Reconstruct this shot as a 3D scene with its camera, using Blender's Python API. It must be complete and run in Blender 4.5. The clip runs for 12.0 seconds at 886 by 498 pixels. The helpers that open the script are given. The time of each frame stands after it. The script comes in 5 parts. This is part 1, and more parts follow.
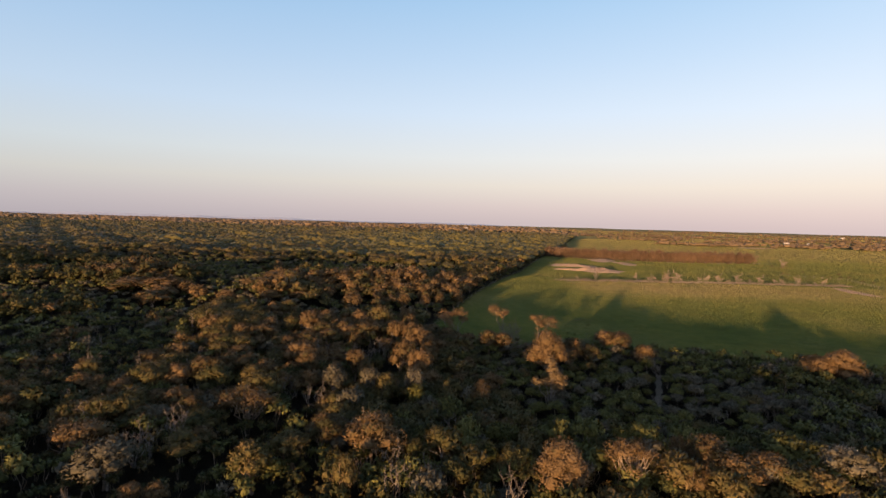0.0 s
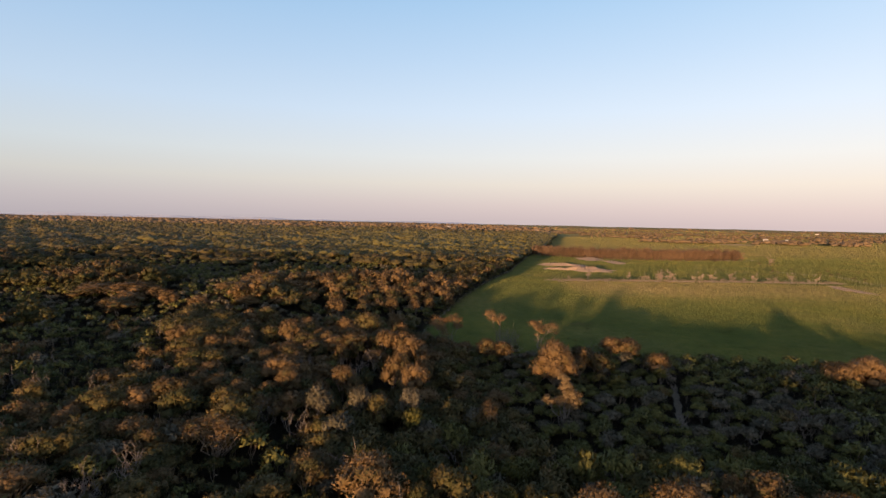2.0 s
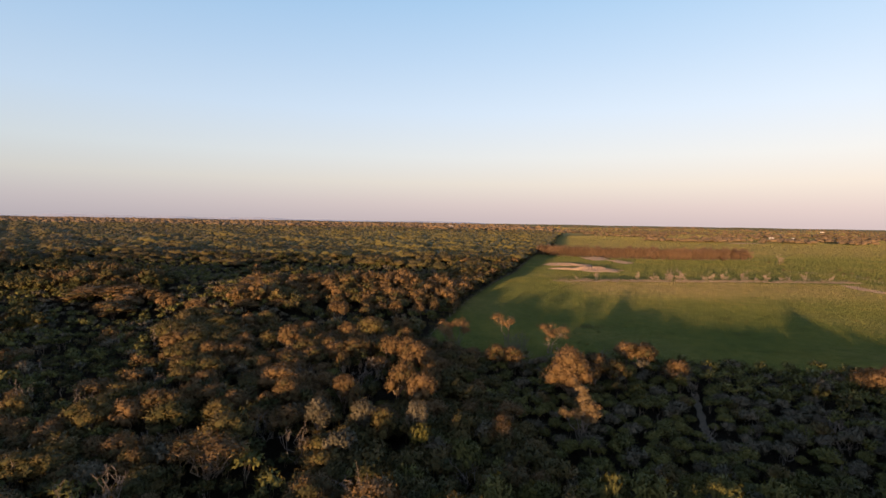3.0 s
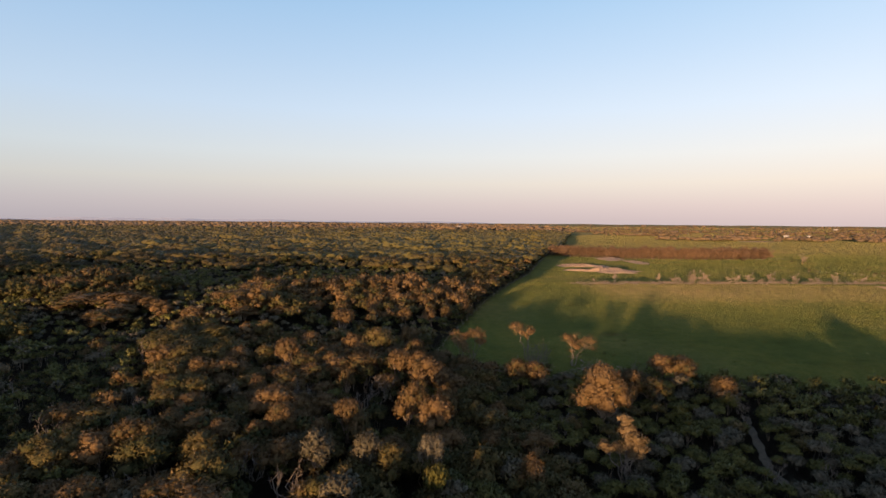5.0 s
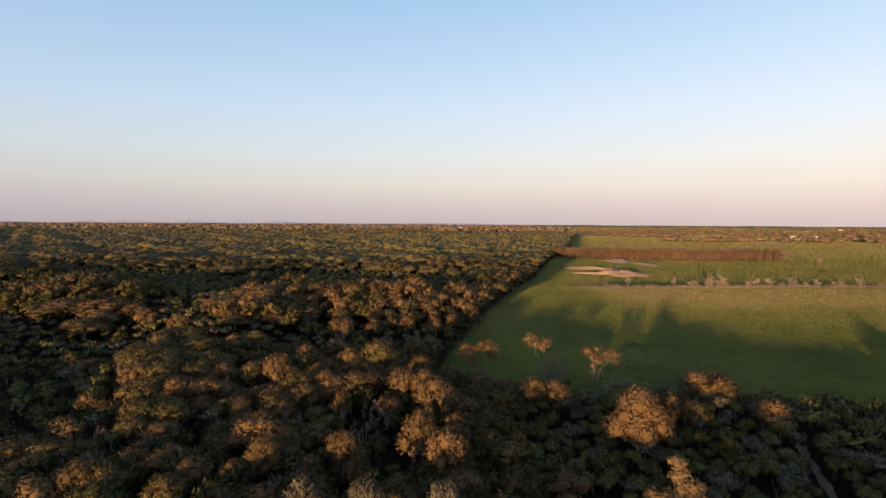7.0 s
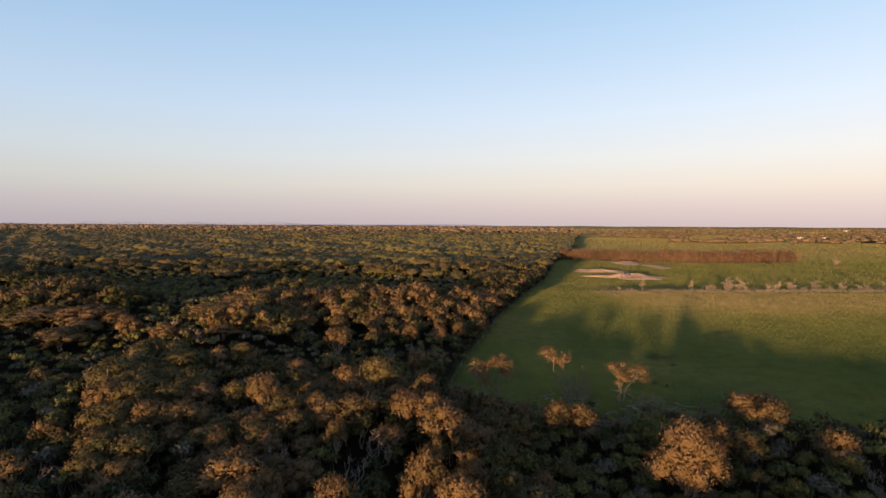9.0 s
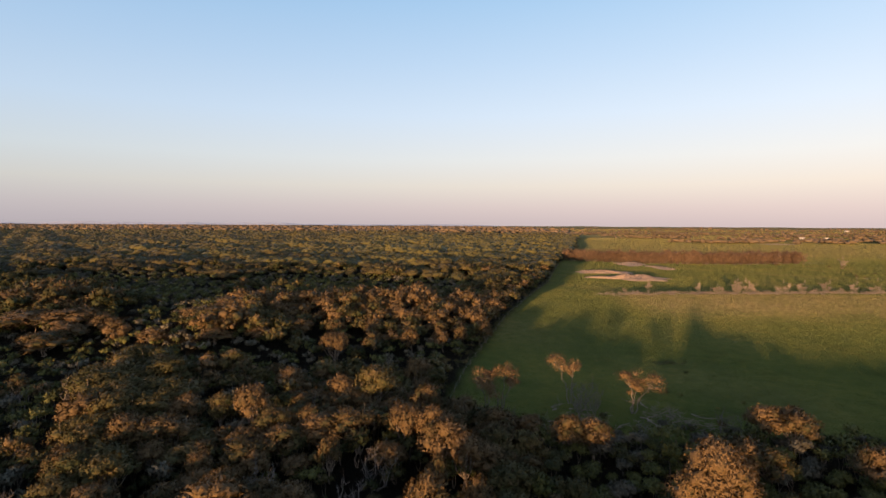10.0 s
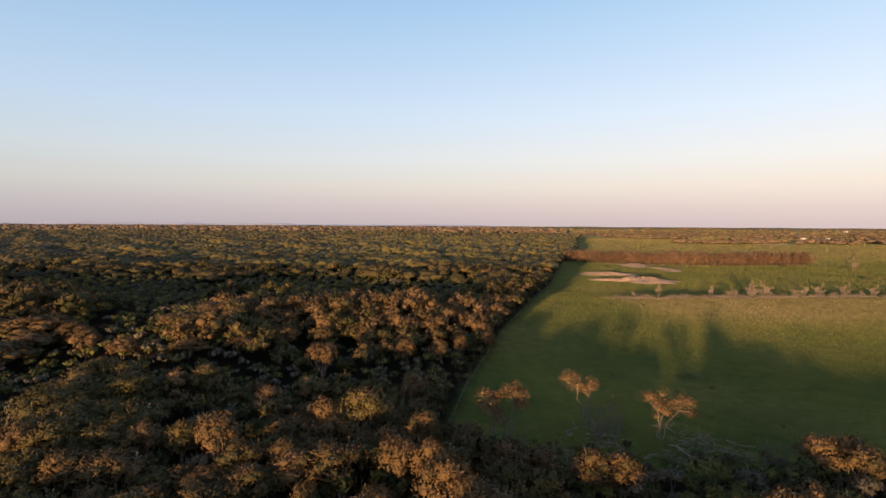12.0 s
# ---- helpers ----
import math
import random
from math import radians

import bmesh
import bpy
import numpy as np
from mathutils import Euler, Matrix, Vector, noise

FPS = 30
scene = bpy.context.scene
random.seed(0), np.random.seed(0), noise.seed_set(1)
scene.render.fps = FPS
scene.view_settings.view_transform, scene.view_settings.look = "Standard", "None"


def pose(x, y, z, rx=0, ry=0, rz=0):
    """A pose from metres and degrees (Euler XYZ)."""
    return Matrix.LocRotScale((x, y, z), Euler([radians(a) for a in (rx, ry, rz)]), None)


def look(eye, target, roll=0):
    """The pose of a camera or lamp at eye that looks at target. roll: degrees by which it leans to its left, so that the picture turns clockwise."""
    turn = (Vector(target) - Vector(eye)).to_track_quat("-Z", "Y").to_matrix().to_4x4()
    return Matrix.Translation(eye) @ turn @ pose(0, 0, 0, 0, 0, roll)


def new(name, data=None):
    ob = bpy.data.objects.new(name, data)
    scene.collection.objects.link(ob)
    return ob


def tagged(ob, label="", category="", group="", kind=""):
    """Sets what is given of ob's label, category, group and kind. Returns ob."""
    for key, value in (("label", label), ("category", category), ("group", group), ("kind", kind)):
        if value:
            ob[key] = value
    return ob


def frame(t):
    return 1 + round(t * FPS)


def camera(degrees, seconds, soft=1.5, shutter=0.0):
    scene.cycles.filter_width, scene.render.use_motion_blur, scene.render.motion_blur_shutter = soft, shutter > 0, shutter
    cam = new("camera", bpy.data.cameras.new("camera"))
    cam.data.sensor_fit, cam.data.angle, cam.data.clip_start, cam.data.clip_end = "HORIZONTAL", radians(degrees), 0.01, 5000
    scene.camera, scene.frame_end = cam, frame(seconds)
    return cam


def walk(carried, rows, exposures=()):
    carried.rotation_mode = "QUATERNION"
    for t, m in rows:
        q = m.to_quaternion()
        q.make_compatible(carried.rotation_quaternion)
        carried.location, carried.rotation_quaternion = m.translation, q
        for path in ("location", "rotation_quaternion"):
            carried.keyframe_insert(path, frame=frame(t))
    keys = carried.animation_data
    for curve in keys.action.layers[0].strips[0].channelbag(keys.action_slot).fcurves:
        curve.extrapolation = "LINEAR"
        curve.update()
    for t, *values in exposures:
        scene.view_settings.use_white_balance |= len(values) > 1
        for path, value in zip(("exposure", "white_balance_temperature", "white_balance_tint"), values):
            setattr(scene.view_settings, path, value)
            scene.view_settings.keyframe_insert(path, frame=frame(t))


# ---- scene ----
cam = camera(81.6, 12.0, soft=1.5)
METRES, EYE, TILT, LEAN, TURN = 65.0, 28.0, -3.1, -1.6, 0.0
ROWS = [
    (0.0, 0.0, 0.0, 0.0, -0.0, 0.0, 0.0),
    (0.5, -0.0125, 0.0396, 0.003, -1.47, -0.04, 0.13),
    (1.0, -0.0238, 0.0793, 0.0057, -2.0, -0.08, 0.22),
    (1.5, -0.0325, 0.1198, 0.0082, -2.09, -0.13, 0.33),
    (2.0, -0.0398, 0.1608, 0.0107, -2.03, -0.16, 0.45),
    (2.5, -0.0448, 0.202, 0.0134, -1.94, -0.19, 0.57),
    (3.0, -0.0493, 0.2434, 0.0162, -1.74, -0.21, 0.7),
    (5.0, -0.0626, 0.4092, 0.0264, -0.91, -0.16, 1.12),
    (5.5, -0.0665, 0.451, 0.0288, -0.87, -0.14, 1.18),
    (6.0, -0.0708, 0.4925, 0.0311, -0.83, -0.1, 1.22),
    (6.5, -0.0743, 0.534, 0.0331, -0.76, -0.06, 1.24),
    (7.0, -0.0773, 0.5751, 0.0355, -0.75, -0.01, 1.27),
    (9.0, -0.0913, 0.7407, 0.0432, -0.56, 0.13, 1.31),
    (9.5, -0.0935, 0.7825, 0.0451, -0.55, 0.13, 1.31),
    (10.0, -0.0952, 0.8243, 0.0469, -0.57, 0.15, 1.29),
    (10.5, -0.0971, 0.8661, 0.048, -0.54, 0.16, 1.3),
    (11.0, -0.0982, 0.9074, 0.0499, -0.54, 0.17, 1.3),
    (11.5, -0.0982, 0.949, 0.0515, -0.62, 0.18, 1.3),
    (12.0, -0.0965, 0.9909, 0.053, -0.79, 0.18, 1.28),
]
walk(cam, [(t, pose(0, 0, EYE, TILT, LEAN, TURN) @ pose(METRES * x, METRES * y, METRES * z, 90 + pitch, roll, yaw)) for t, x, y, z, yaw, pitch, roll in ROWS])

# ---- world, sun ----
SUN_AZ, SUN_EL = 26.0, 2.95          # the light travels towards this bearing (degrees from +y to +x), sinking by SUN_EL
scene.view_settings.exposure = 1.2
world = bpy.data.worlds.new("sky")
scene.world = world
world.use_nodes = True
wn, wl = world.node_tree.nodes, world.node_tree.links
wn.clear()
w_out = wn.new("ShaderNodeOutputWorld")
w_bg = wn.new("ShaderNodeBackground")
w_sky = wn.new("ShaderNodeTexSky")
w_sky.sky_type = "NISHITA"
w_sky.sun_disc = False
w_sky.sun_elevation = radians(SUN_EL)
w_sky.sun_rotation = radians(180 + SUN_AZ)
w_sky.air_density, w_sky.dust_density, w_sky.ozone_density = 1.0, 1.5, 1.0
w_co = wn.new("ShaderNodeTexCoord")
w_sep = wn.new("ShaderNodeSeparateXYZ")
w_ramp = wn.new("ShaderNodeValToRGB")


def lin(r, g, b):
    return tuple((c / 255 / 12.92) if c < 10 else ((c / 255 + 0.055) / 1.055) ** 2.4 for c in (r, g, b)) + (1.0,)


SKY_STOPS = [(0.0, (213, 195, 195)), (0.03, (225, 208, 205)), (0.07, (239, 228, 218)), (0.12, (238, 238, 238)), (0.20, (222, 236, 253)),
             (0.29, (200, 224, 250)), (0.40, (172, 209, 244)), (0.62, (142, 170, 205)), (1.0, (106, 130, 162))]
els = w_ramp.color_ramp.elements
while len(els) > 1:
    els.remove(els[-1])
for i, (p, c) in enumerate(SKY_STOPS):
    e = els[0] if i == 0 else els.new(p)
    e.position, e.color = p, lin(*c)
w_mix = wn.new("ShaderNodeMix")
w_mix.data_type = "RGBA"
w_mul = wn.new("ShaderNodeMix")
w_mul.data_type, w_mul.blend_type = "RGBA", "MULTIPLY"
w_mul.inputs[0].default_value = 1.0
w_mul.inputs[7].default_value = (0.12, 0.12, 0.12, 1)
wl.new(w_co.outputs["Generated"], w_sep.inputs[0])
wl.new(w_sep.outputs["Z"], w_ramp.inputs[0])
wl.new(w_sky.outputs[0], w_mul.inputs[6])
w_mix.inputs[0].default_value = 0.85
wl.new(w_mul.outputs[2], w_mix.inputs[6])
wl.new(w_ramp.outputs[0], w_mix.inputs[7])
# the sky is a little brighter towards the side of the pasture
w_side = wn.new("ShaderNodeVectorMath")
w_side.operation = "MULTIPLY_ADD"
w_side.inputs[1].default_value, w_side.inputs[2].default_value = (0.27, 0.19, 0.13), (0.98, 1.0, 1.02)
w_across = wn.new("ShaderNodeCombineXYZ")
for k in range(3):
    wl.new(w_sep.outputs["X"], w_across.inputs[k])
wl.new(w_across.outputs[0], w_side.inputs[0])
w_tint = wn.new("ShaderNodeVectorMath")
w_tint.operation = "MULTIPLY"
wl.new(w_mix.outputs[2], w_tint.inputs[0])
wl.new(w_side.outputs[0], w_tint.inputs[1])
# the warm glow round the low sun, behind the camera
w_dot = wn.new("ShaderNodeVectorMath")
w_dot.operation = "DOT_PRODUCT"
w_dot.inputs[1].default_value = (-math.sin(radians(SUN_AZ)), -math.cos(radians(SUN_AZ)), 0.12)
wl.new(w_co.outputs["Generated"], w_dot.inputs[0])
w_pow = wn.new("ShaderNodeMath")
w_pow.operation, w_pow.use_clamp = "MULTIPLY", True
w_pow.inputs[1].default_value = 1.0
wl.new(w_dot.outputs["Value"], w_pow.inputs[0])
w_pow2 = wn.new("ShaderNodeMath")
w_pow2.operation = "POWER"
w_pow2.inputs[1].default_value = 5.0
wl.new(w_pow.outputs[0], w_pow2.inputs[0])
w_glow = wn.new("ShaderNodeVectorMath")
w_glow.operation = "SCALE"
w_glow.inputs[0].default_value = (0.75, 0.4, 0.18)
wl.new(w_pow2.outputs[0], w_glow.inputs["Scale"])
w_sum = wn.new("ShaderNodeVectorMath")
w_sum.operation = "ADD"
wl.new(w_tint.outputs[0], w_sum.inputs[0])
wl.new(w_glow.outputs[0], w_sum.inputs[1])
wl.new(w_sum.outputs[0], w_bg.inputs[0])
w_bg.inputs[1].default_value = 0.461
wl.new(w_bg.outputs[0], w_out.inputs[0])

sun = new("sun", bpy.data.lights.new("sun", "SUN"))
sun.data.energy, sun.data.angle, sun.data.color = 5.0, radians(2.0), (1.0, 0.55, 0.24)
sun.matrix_world = look((0, 0, 60), (100 * math.sin(radians(SUN_AZ)), 100 * math.cos(radians(SUN_AZ)), 60 - 100 * math.tan(radians(SUN_EL))))


# ---- materials ----
def nodes_of(name):
    m = bpy.data.materials.new(name)
    m.use_nodes = True
    n = m.node_tree.nodes
    return m, n, m.node_tree.links, n["Principled BSDF"]


def ramp_node(n, stops):
    r = n.new("ShaderNodeValToRGB")
    e = r.color_ramp.elements
    while len(e) > 1:
        e.remove(e[-1])
    for i, (p, c) in enumerate(stops):
        x = e[0] if i == 0 else e.new(p)
        x.position, x.color = p, (*c, 1)
    return r


def math_node(n, l, op, a, b=None):
    m = n.new("ShaderNodeMath")
    m.operation = op
    for i, v in enumerate((a, b)):
        if v is None:
            continue
        if isinstance(v, (int, float)):
            m.inputs[i].default_value = v
        else:
            l.new(v, m.inputs[i])
    return m.outputs[0]


def noise_node(n, l, scale, detail=3.0, vec=None, rough=0.55):
    t = n.new("ShaderNodeTexNoise")
    t.inputs["Scale"].default_value, t.inputs["Detail"].default_value, t.inputs["Roughness"].default_value = scale, detail, rough
    if vec is not None:
        l.new(vec, t.inputs["Vector"])
    return t.outputs["Fac"]


def foliage(name, stops, rough=0.65, spread=0.5, grain=3.2, relief=0.22):
    """Leaf material: the tone of each clump and plant, with fine mottling, picks the colour."""
    m, n, l, p = nodes_of(name)
    at = n.new("ShaderNodeAttribute")
    at.attribute_name = "tone"
    info = n.new("ShaderNodeObjectInfo")
    geo = n.new("ShaderNodeNewGeometry")
    fine = noise_node(n, l, 1.1, 3.0, geo.outputs["Position"], 0.6)
    v = math_node(n, l, "ADD", at.outputs["Fac"], math_node(n, l, "MULTIPLY", math_node(n, l, "SUBTRACT", info.outputs["Random"], 0.5), spread))
    v = math_node(n, l, "ADD", v, math_node(n, l, "MULTIPLY", math_node(n, l, "SUBTRACT", fine, 0.5), 0.7))
    r = ramp_node(n, stops)
    l.new(v, r.inputs[0])
    l.new(r.outputs[0], p.inputs["Base Color"])
    p.inputs["Roughness"].default_value = rough
    p.inputs["Specular IOR Level"].default_value = 0.15
    b = n.new("ShaderNodeBump")
    b.inputs["Strength"].default_value, b.inputs["Distance"].default_value = 0.9, relief
    l.new(noise_node(n, l, grain, 3.0, geo.outputs["Position"], 0.65), b.inputs["Height"])
    l.new(b.outputs[0], p.inputs["Normal"])
    return m


def simple(name, stops, scale, rough=0.8, bump=0.0, detail=4.0):
    m, n, l, p = nodes_of(name)
    geo = n.new("ShaderNodeNewGeometry")
    f = noise_node(n, l, scale, detail, geo.outputs["Position"])
    r = ramp_node(n, stops)
    l.new(f, r.inputs[0])
    l.new(r.outputs[0], p.inputs["Base Color"])
    p.inputs["Roughness"].default_value = rough
    p.inputs["Specular IOR Level"].default_value = 0.2
    if bump:
        b = n.new("ShaderNodeBump")
        b.inputs["Strength"].default_value, b.inputs["Distance"].default_value = 1.0, bump
        l.new(f, b.inputs["Height"])
        l.new(b.outputs[0], p.inputs["Normal"])
    return m


LEAF_TEA = foliage("tea_tree_leaf", [(0.0, (0.036, 0.036, 0.0155)), (0.4, (0.092, 0.062, 0.029)), (0.7, (0.122, 0.081, 0.04)), (1.0, (0.146, 0.1, 0.053))])
LEAF_GREEN = foliage("green_shrub_leaf", [(0.0, (0.04, 0.045, 0.015)), (0.45, (0.094, 0.097, 0.03)), (0.8, (0.125, 0.125, 0.04)), (1.0, (0.155, 0.14, 0.048))])
LEAF_OLIVE = foliage("olive_scrub_leaf", [(0.0, (0.0267, 0.0318, 0.0107)), (0.4, (0.062, 0.055, 0.0205)), (0.75, (0.104, 0.081, 0.032)), (1.0, (0.142, 0.102, 0.054))])
LEAF_YELLOW = foliage("yellow_shrub_leaf", [(0.0, (0.034, 0.039, 0.01)), (0.5, (0.06, 0.063, 0.016)), (1.0, (0.09, 0.084, 0.022))])
TWIG_GREY = foliage("grey_twig", [(0.0, (0.065, 0.0585, 0.0546)), (0.5, (0.111, 0.0975, 0.0936)), (1.0, (0.169, 0.146, 0.13))], 0.8)
LEAF_GREY = foliage("grey_shrub_leaf", [(0.0, (0.046, 0.045, 0.033)), (0.5, (0.096, 0.09, 0.066)), (1.0, (0.15, 0.134, 0.1))], 0.8)
LEAF_GROVE = foliage("dry_grove_leaf", [(0.0, (0.07, 0.047, 0.031)), (0.5, (0.125, 0.083, 0.055)), (1.0, (0.17, 0.118, 0.08))])
LEAF_FAR = foliage("far_canopy_leaf", [(0.0, (0.026, 0.024, 0.012)), (0.35, (0.048, 0.04, 0.018)), (0.65, (0.061, 0.054, 0.02)), (1.0, (0.075, 0.07, 0.025))], 0.65, 0.5, 0.9, 0.7)
# russet far leaves, paled and greyed so the colour carries some haze
LEAF_HAZED = foliage("hazed_canopy_leaf", [(0.0, (0.07, 0.053, 0.033)), (0.5, (0.115, 0.086, 0.054)), (1.0, (0.155, 0.115, 0.073))], 0.65, 0.5, 0.5, 1.0)
LEAF_PALE = foliage("pale_tree_leaf", [(0.0, (0.085, 0.065, 0.036)), (0.5, (0.135, 0.1, 0.054)), (1.0, (0.195, 0.146, 0.08))])
BARK = simple("pale_bark", [(0.3, (0.09, 0.075, 0.06)), (0.7, (0.27, 0.22, 0.175))], 3.0, 0.85)
BARK_DEAD = simple("weathered_wood", [(0.3, (0.08, 0.072, 0.066)), (0.7, (0.2, 0.18, 0.16))], 3.0, 0.85)
BARK_GROVE = simple("brown_bark", [(0.3, (0.05, 0.038, 0.03)), (0.7, (0.13, 0.1, 0.078))], 3.0, 0.85)
SAND = simple("pale_sand", [(0.3, (0.21, 0.15, 0.112)), (0.7, (0.36, 0.27, 0.2))], 1.6, 0.9, 0.8)
SAND.cycles.use_bump_map_correction = False
PATH_SOIL = simple("path_soil", [(0.3, (0.045, 0.036, 0.026)), (0.7, (0.092, 0.074, 0.052))], 1.6, 0.9, 0.1)
# pale blue-grey takes the haze of distance into the hill colour
HILL_HAZE = simple("hazed_hill", [(0.3, (0.5, 0.5, 0.54)), (0.7, (0.58, 0.57, 0.6))], 0.004, 1.0)


def ground_material():
    """Pasture grass and leaf-littered floor with tree shade in its colour, told apart by the land-cover attributes of
    the sheet.
    """
    m, n, l, p = nodes_of("ground_cover")
    geo = n.new("ShaderNodeNewGeometry")
    pos = geo.outputs["Position"]
    past = n.new("ShaderNodeAttribute")
    past.attribute_name = "pasture"
    dry = n.new("ShaderNodeAttribute")
    dry.attribute_name = "dry"
    big = noise_node(n, l, 0.035, 4.0, pos)
    mid = noise_node(n, l, 0.4, 5.0, pos, 0.7)
    fine = noise_node(n, l, 4.5, 5.0, pos, 0.75)
    g = ramp_node(n, [(0.25, (0.05, 0.073, 0.02)), (0.48, (0.091, 0.11, 0.029)), (0.62, (0.144, 0.141, 0.037)), (0.8, (0.18, 0.155, 0.052))])
    v = math_node(n, l, "ADD", math_node(n, l, "MULTIPLY", big, 0.55), math_node(n, l, "MULTIPLY", mid, 0.45))
    l.new(v, g.inputs[0])
    d = ramp_node(n, [(0.3, (0.19, 0.155, 0.062)), (0.6, (0.26, 0.205, 0.094)), (0.8, (0.33, 0.255, 0.14))])
    l.new(mid, d.inputs[0])
    # floor colour near black, taking in the shade between crowns
    litter_shade = ramp_node(n, [(0.3, (0.006, 0.005, 0.004)), (0.7, (0.017, 0.014, 0.009))])
    l.new(mid, litter_shade.inputs[0])
    m1 = n.new("ShaderNodeMix")
    m1.data_type = "RGBA"
    dv = math_node(n, l, "MULTIPLY", dry.outputs["Fac"], math_node(n, l, "ADD", 0.45, mid))
    dv2 = n.new("ShaderNodeClamp")
    l.new(dv, dv2.inputs[0])
    l.new(dv2.outputs[0], m1.inputs[0])
    l.new(g.outputs[0], m1.inputs[6])
    l.new(d.outputs[0], m1.inputs[7])
    m2 = n.new("ShaderNodeMix")
    m2.data_type = "RGBA"
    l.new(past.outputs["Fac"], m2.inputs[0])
    l.new(litter_shade.outputs[0], m2.inputs[6])
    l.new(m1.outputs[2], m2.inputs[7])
    worn = noise_node(n, l, 0.13, 6.0, pos, 0.72)
    wr = ramp_node(n, [(0.3, (0.62, 0.66, 0.62)), (0.45, (0.9, 0.93, 0.9)), (0.6, (1.0, 1.0, 1.0)), (0.75, (1.2, 1.1, 1.0))])
    l.new(worn, wr.inputs[0])
    m3 = n.new("ShaderNodeMix")
    m3.data_type, m3.blend_type = "RGBA", "MULTIPLY"
    m3.inputs[0].default_value = 1.0
    l.new(m2.outputs[2], m3.inputs[6])
    l.new(wr.outputs[0], m3.inputs[7])
    l.new(m3.outputs[2], p.inputs["Base Color"])
    p.inputs["Roughness"].default_value = 0.9
    p.inputs["Specular IOR Level"].default_value = 0.1
    b = n.new("ShaderNodeBump")
    b.inputs["Strength"].default_value, b.inputs["Distance"].default_value = 1.0, 0.9
    h = math_node(n, l, "ADD", fine, math_node(n, l, "MULTIPLY", mid, 0.55))
    l.new(h, b.inputs["Height"])
    l.new(b.outputs[0], p.inputs["Normal"])
    m.cycles.use_bump_map_correction = False
    return m


GROUND = ground_material()
GRASS = foliage("pasture_grass", [(0.0, (0.056, 0.086, 0.022)), (0.35, (0.125, 0.133, 0.034)), (0.65, (0.185, 0.155, 0.057)), (1.0, (0.265, 0.2, 0.105))])


# ---- plan of the place ----
def sstep(a, b, v):
    s = np.clip((v - a) / (b - a), 0, 1)
    return s * s * (3 - 2 * s)


def hill_noise(x, y, s, k=0.0):
    """Smooth rolling value between about -1 and 1 with waves about s metres long."""
    x, y = np.asarray(x, float) / s * 6.283, np.asarray(y, float) / s * 6.283
    return (np.sin(x + 0.7 * np.sin(0.6 * y + k) + k) * np.cos(0.83 * y + 0.9 * np.sin(0.47 * x + 1.7 * k)) + 0.5 * np.sin(1.7 * x + 1.3 * y + 2.1 * k)) / 1.5


def field_edge(y):
    """x of the straight fenced edge between bush and pasture at y."""
    return np.interp(y, [120, 140, 160, 180, 205, 235, 290, 400, 620, 720, 1100], [-8, -5, -1, 5, 13, 25, 45, 76, 148, 172, 285])


def near_edge(x):
    """y of the pasture's near edge at x."""
    return np.interp(x, [-10, 0, 14, 27, 37, 44, 57, 72, 87, 100, 140, 260], [136, 133, 128, 126, 126, 127, 126, 122, 119, 114, 102, 80])


# low dunes and hollows under the bush: x, y, radius, height
DUNES = [(-122, 203, 20, 3.4), (-66, 200, 16, 3.2), (-60, 178, 9, 1.2), (-22, 207, 14, 1.6), (-54, 139, 16, 2.0), (-60, 176, 11, 1.4), (-92, 172, 18, -1.2), (-84, 136, 20, -1.6), (-54, 164, 9, -0.8), (-22, 264, 22, -1.2), (-62, 284, 24, -1.4),
         (-112, 262, 20, -1.4), (-148, 285, 24, -1.2), (-18, 124, 14, 1.8), (-40, 96, 12, 0.9), (28, 56, 9, 0.8), (-180, 330, 30, 2.5), (-90, 330, 26, 2.0), (0, 330, 30, 2.0), (-260, 260, 30, 2.0), (-190, 235, 20, -1.2)]


def ground_z(x, y):
    x, y = np.asarray(x, float), np.asarray(y, float)
    z = -3.7 + 4.7 * sstep(150, 250, y)
    for a, b, r, hgt in DUNES:
        z = z + hgt * np.exp(-(((x - a) / (1.3 * r)) ** 2 + ((y - b) / r) ** 2))
    bush = sstep(0, 30, field_edge(np.clip(y, 120, 1100)) - x)
    z = z + bush * sstep(60, 130, y) * (0.5 + 1.2 * sstep(260, 420, y)) * hill_noise(x, y, 70, 1.0)
    z = z + bush * sstep(300, 380, y) * 1.6 * hill_noise(x, 1.5 * y, 170, 0.9)
    z = z + 2.2 * np.exp(-((y - 55) / 13.0) ** 2) * sstep(-28, -4, x) - 2.5 * (1 - sstep(15, 45, y))
    far = sstep(700, 1600, np.hypot(x, y))
    z = z + sstep(30, 60, x) * (1 - sstep(190, 230, x)) * (0.25 * np.exp(-((y - 246) / 9.0) ** 2) - 1.0 * (1 + 0.5 * np.sin(x / 13.0)) * np.exp(-((y - 278 - 4 * np.sin(x / 19.0)) / 16.0) ** 2))
    return z + far * (3.0 * hill_noise(x, y, 900, 2.0))


def clearing(x, y):
    """A far paddock cut into the bush."""
    x, y = np.asarray(x, float), np.asarray(y, float)
    return sstep(-15, 5, x) * (1 - sstep(170, 200, x)) * sstep(1150, 1170, y) * (1 - sstep(1400, 1430, y))


def in_pasture(x, y):
    """1 in the pasture, 0 in the bush, soft over a metre or two."""
    x, y = np.asarray(x, float), np.asarray(y, float)
    a = sstep(-1.0, 1.5, x - field_edge(np.clip(y, 120, 1100)))
    b = sstep(-1.0, 1.5, y - near_edge(x))
    c = 1 - sstep(1050, 1120, y + 30 * hill_noise(x, y, 400, 0.3))
    return np.maximum(a * b * c, clearing(x, y))


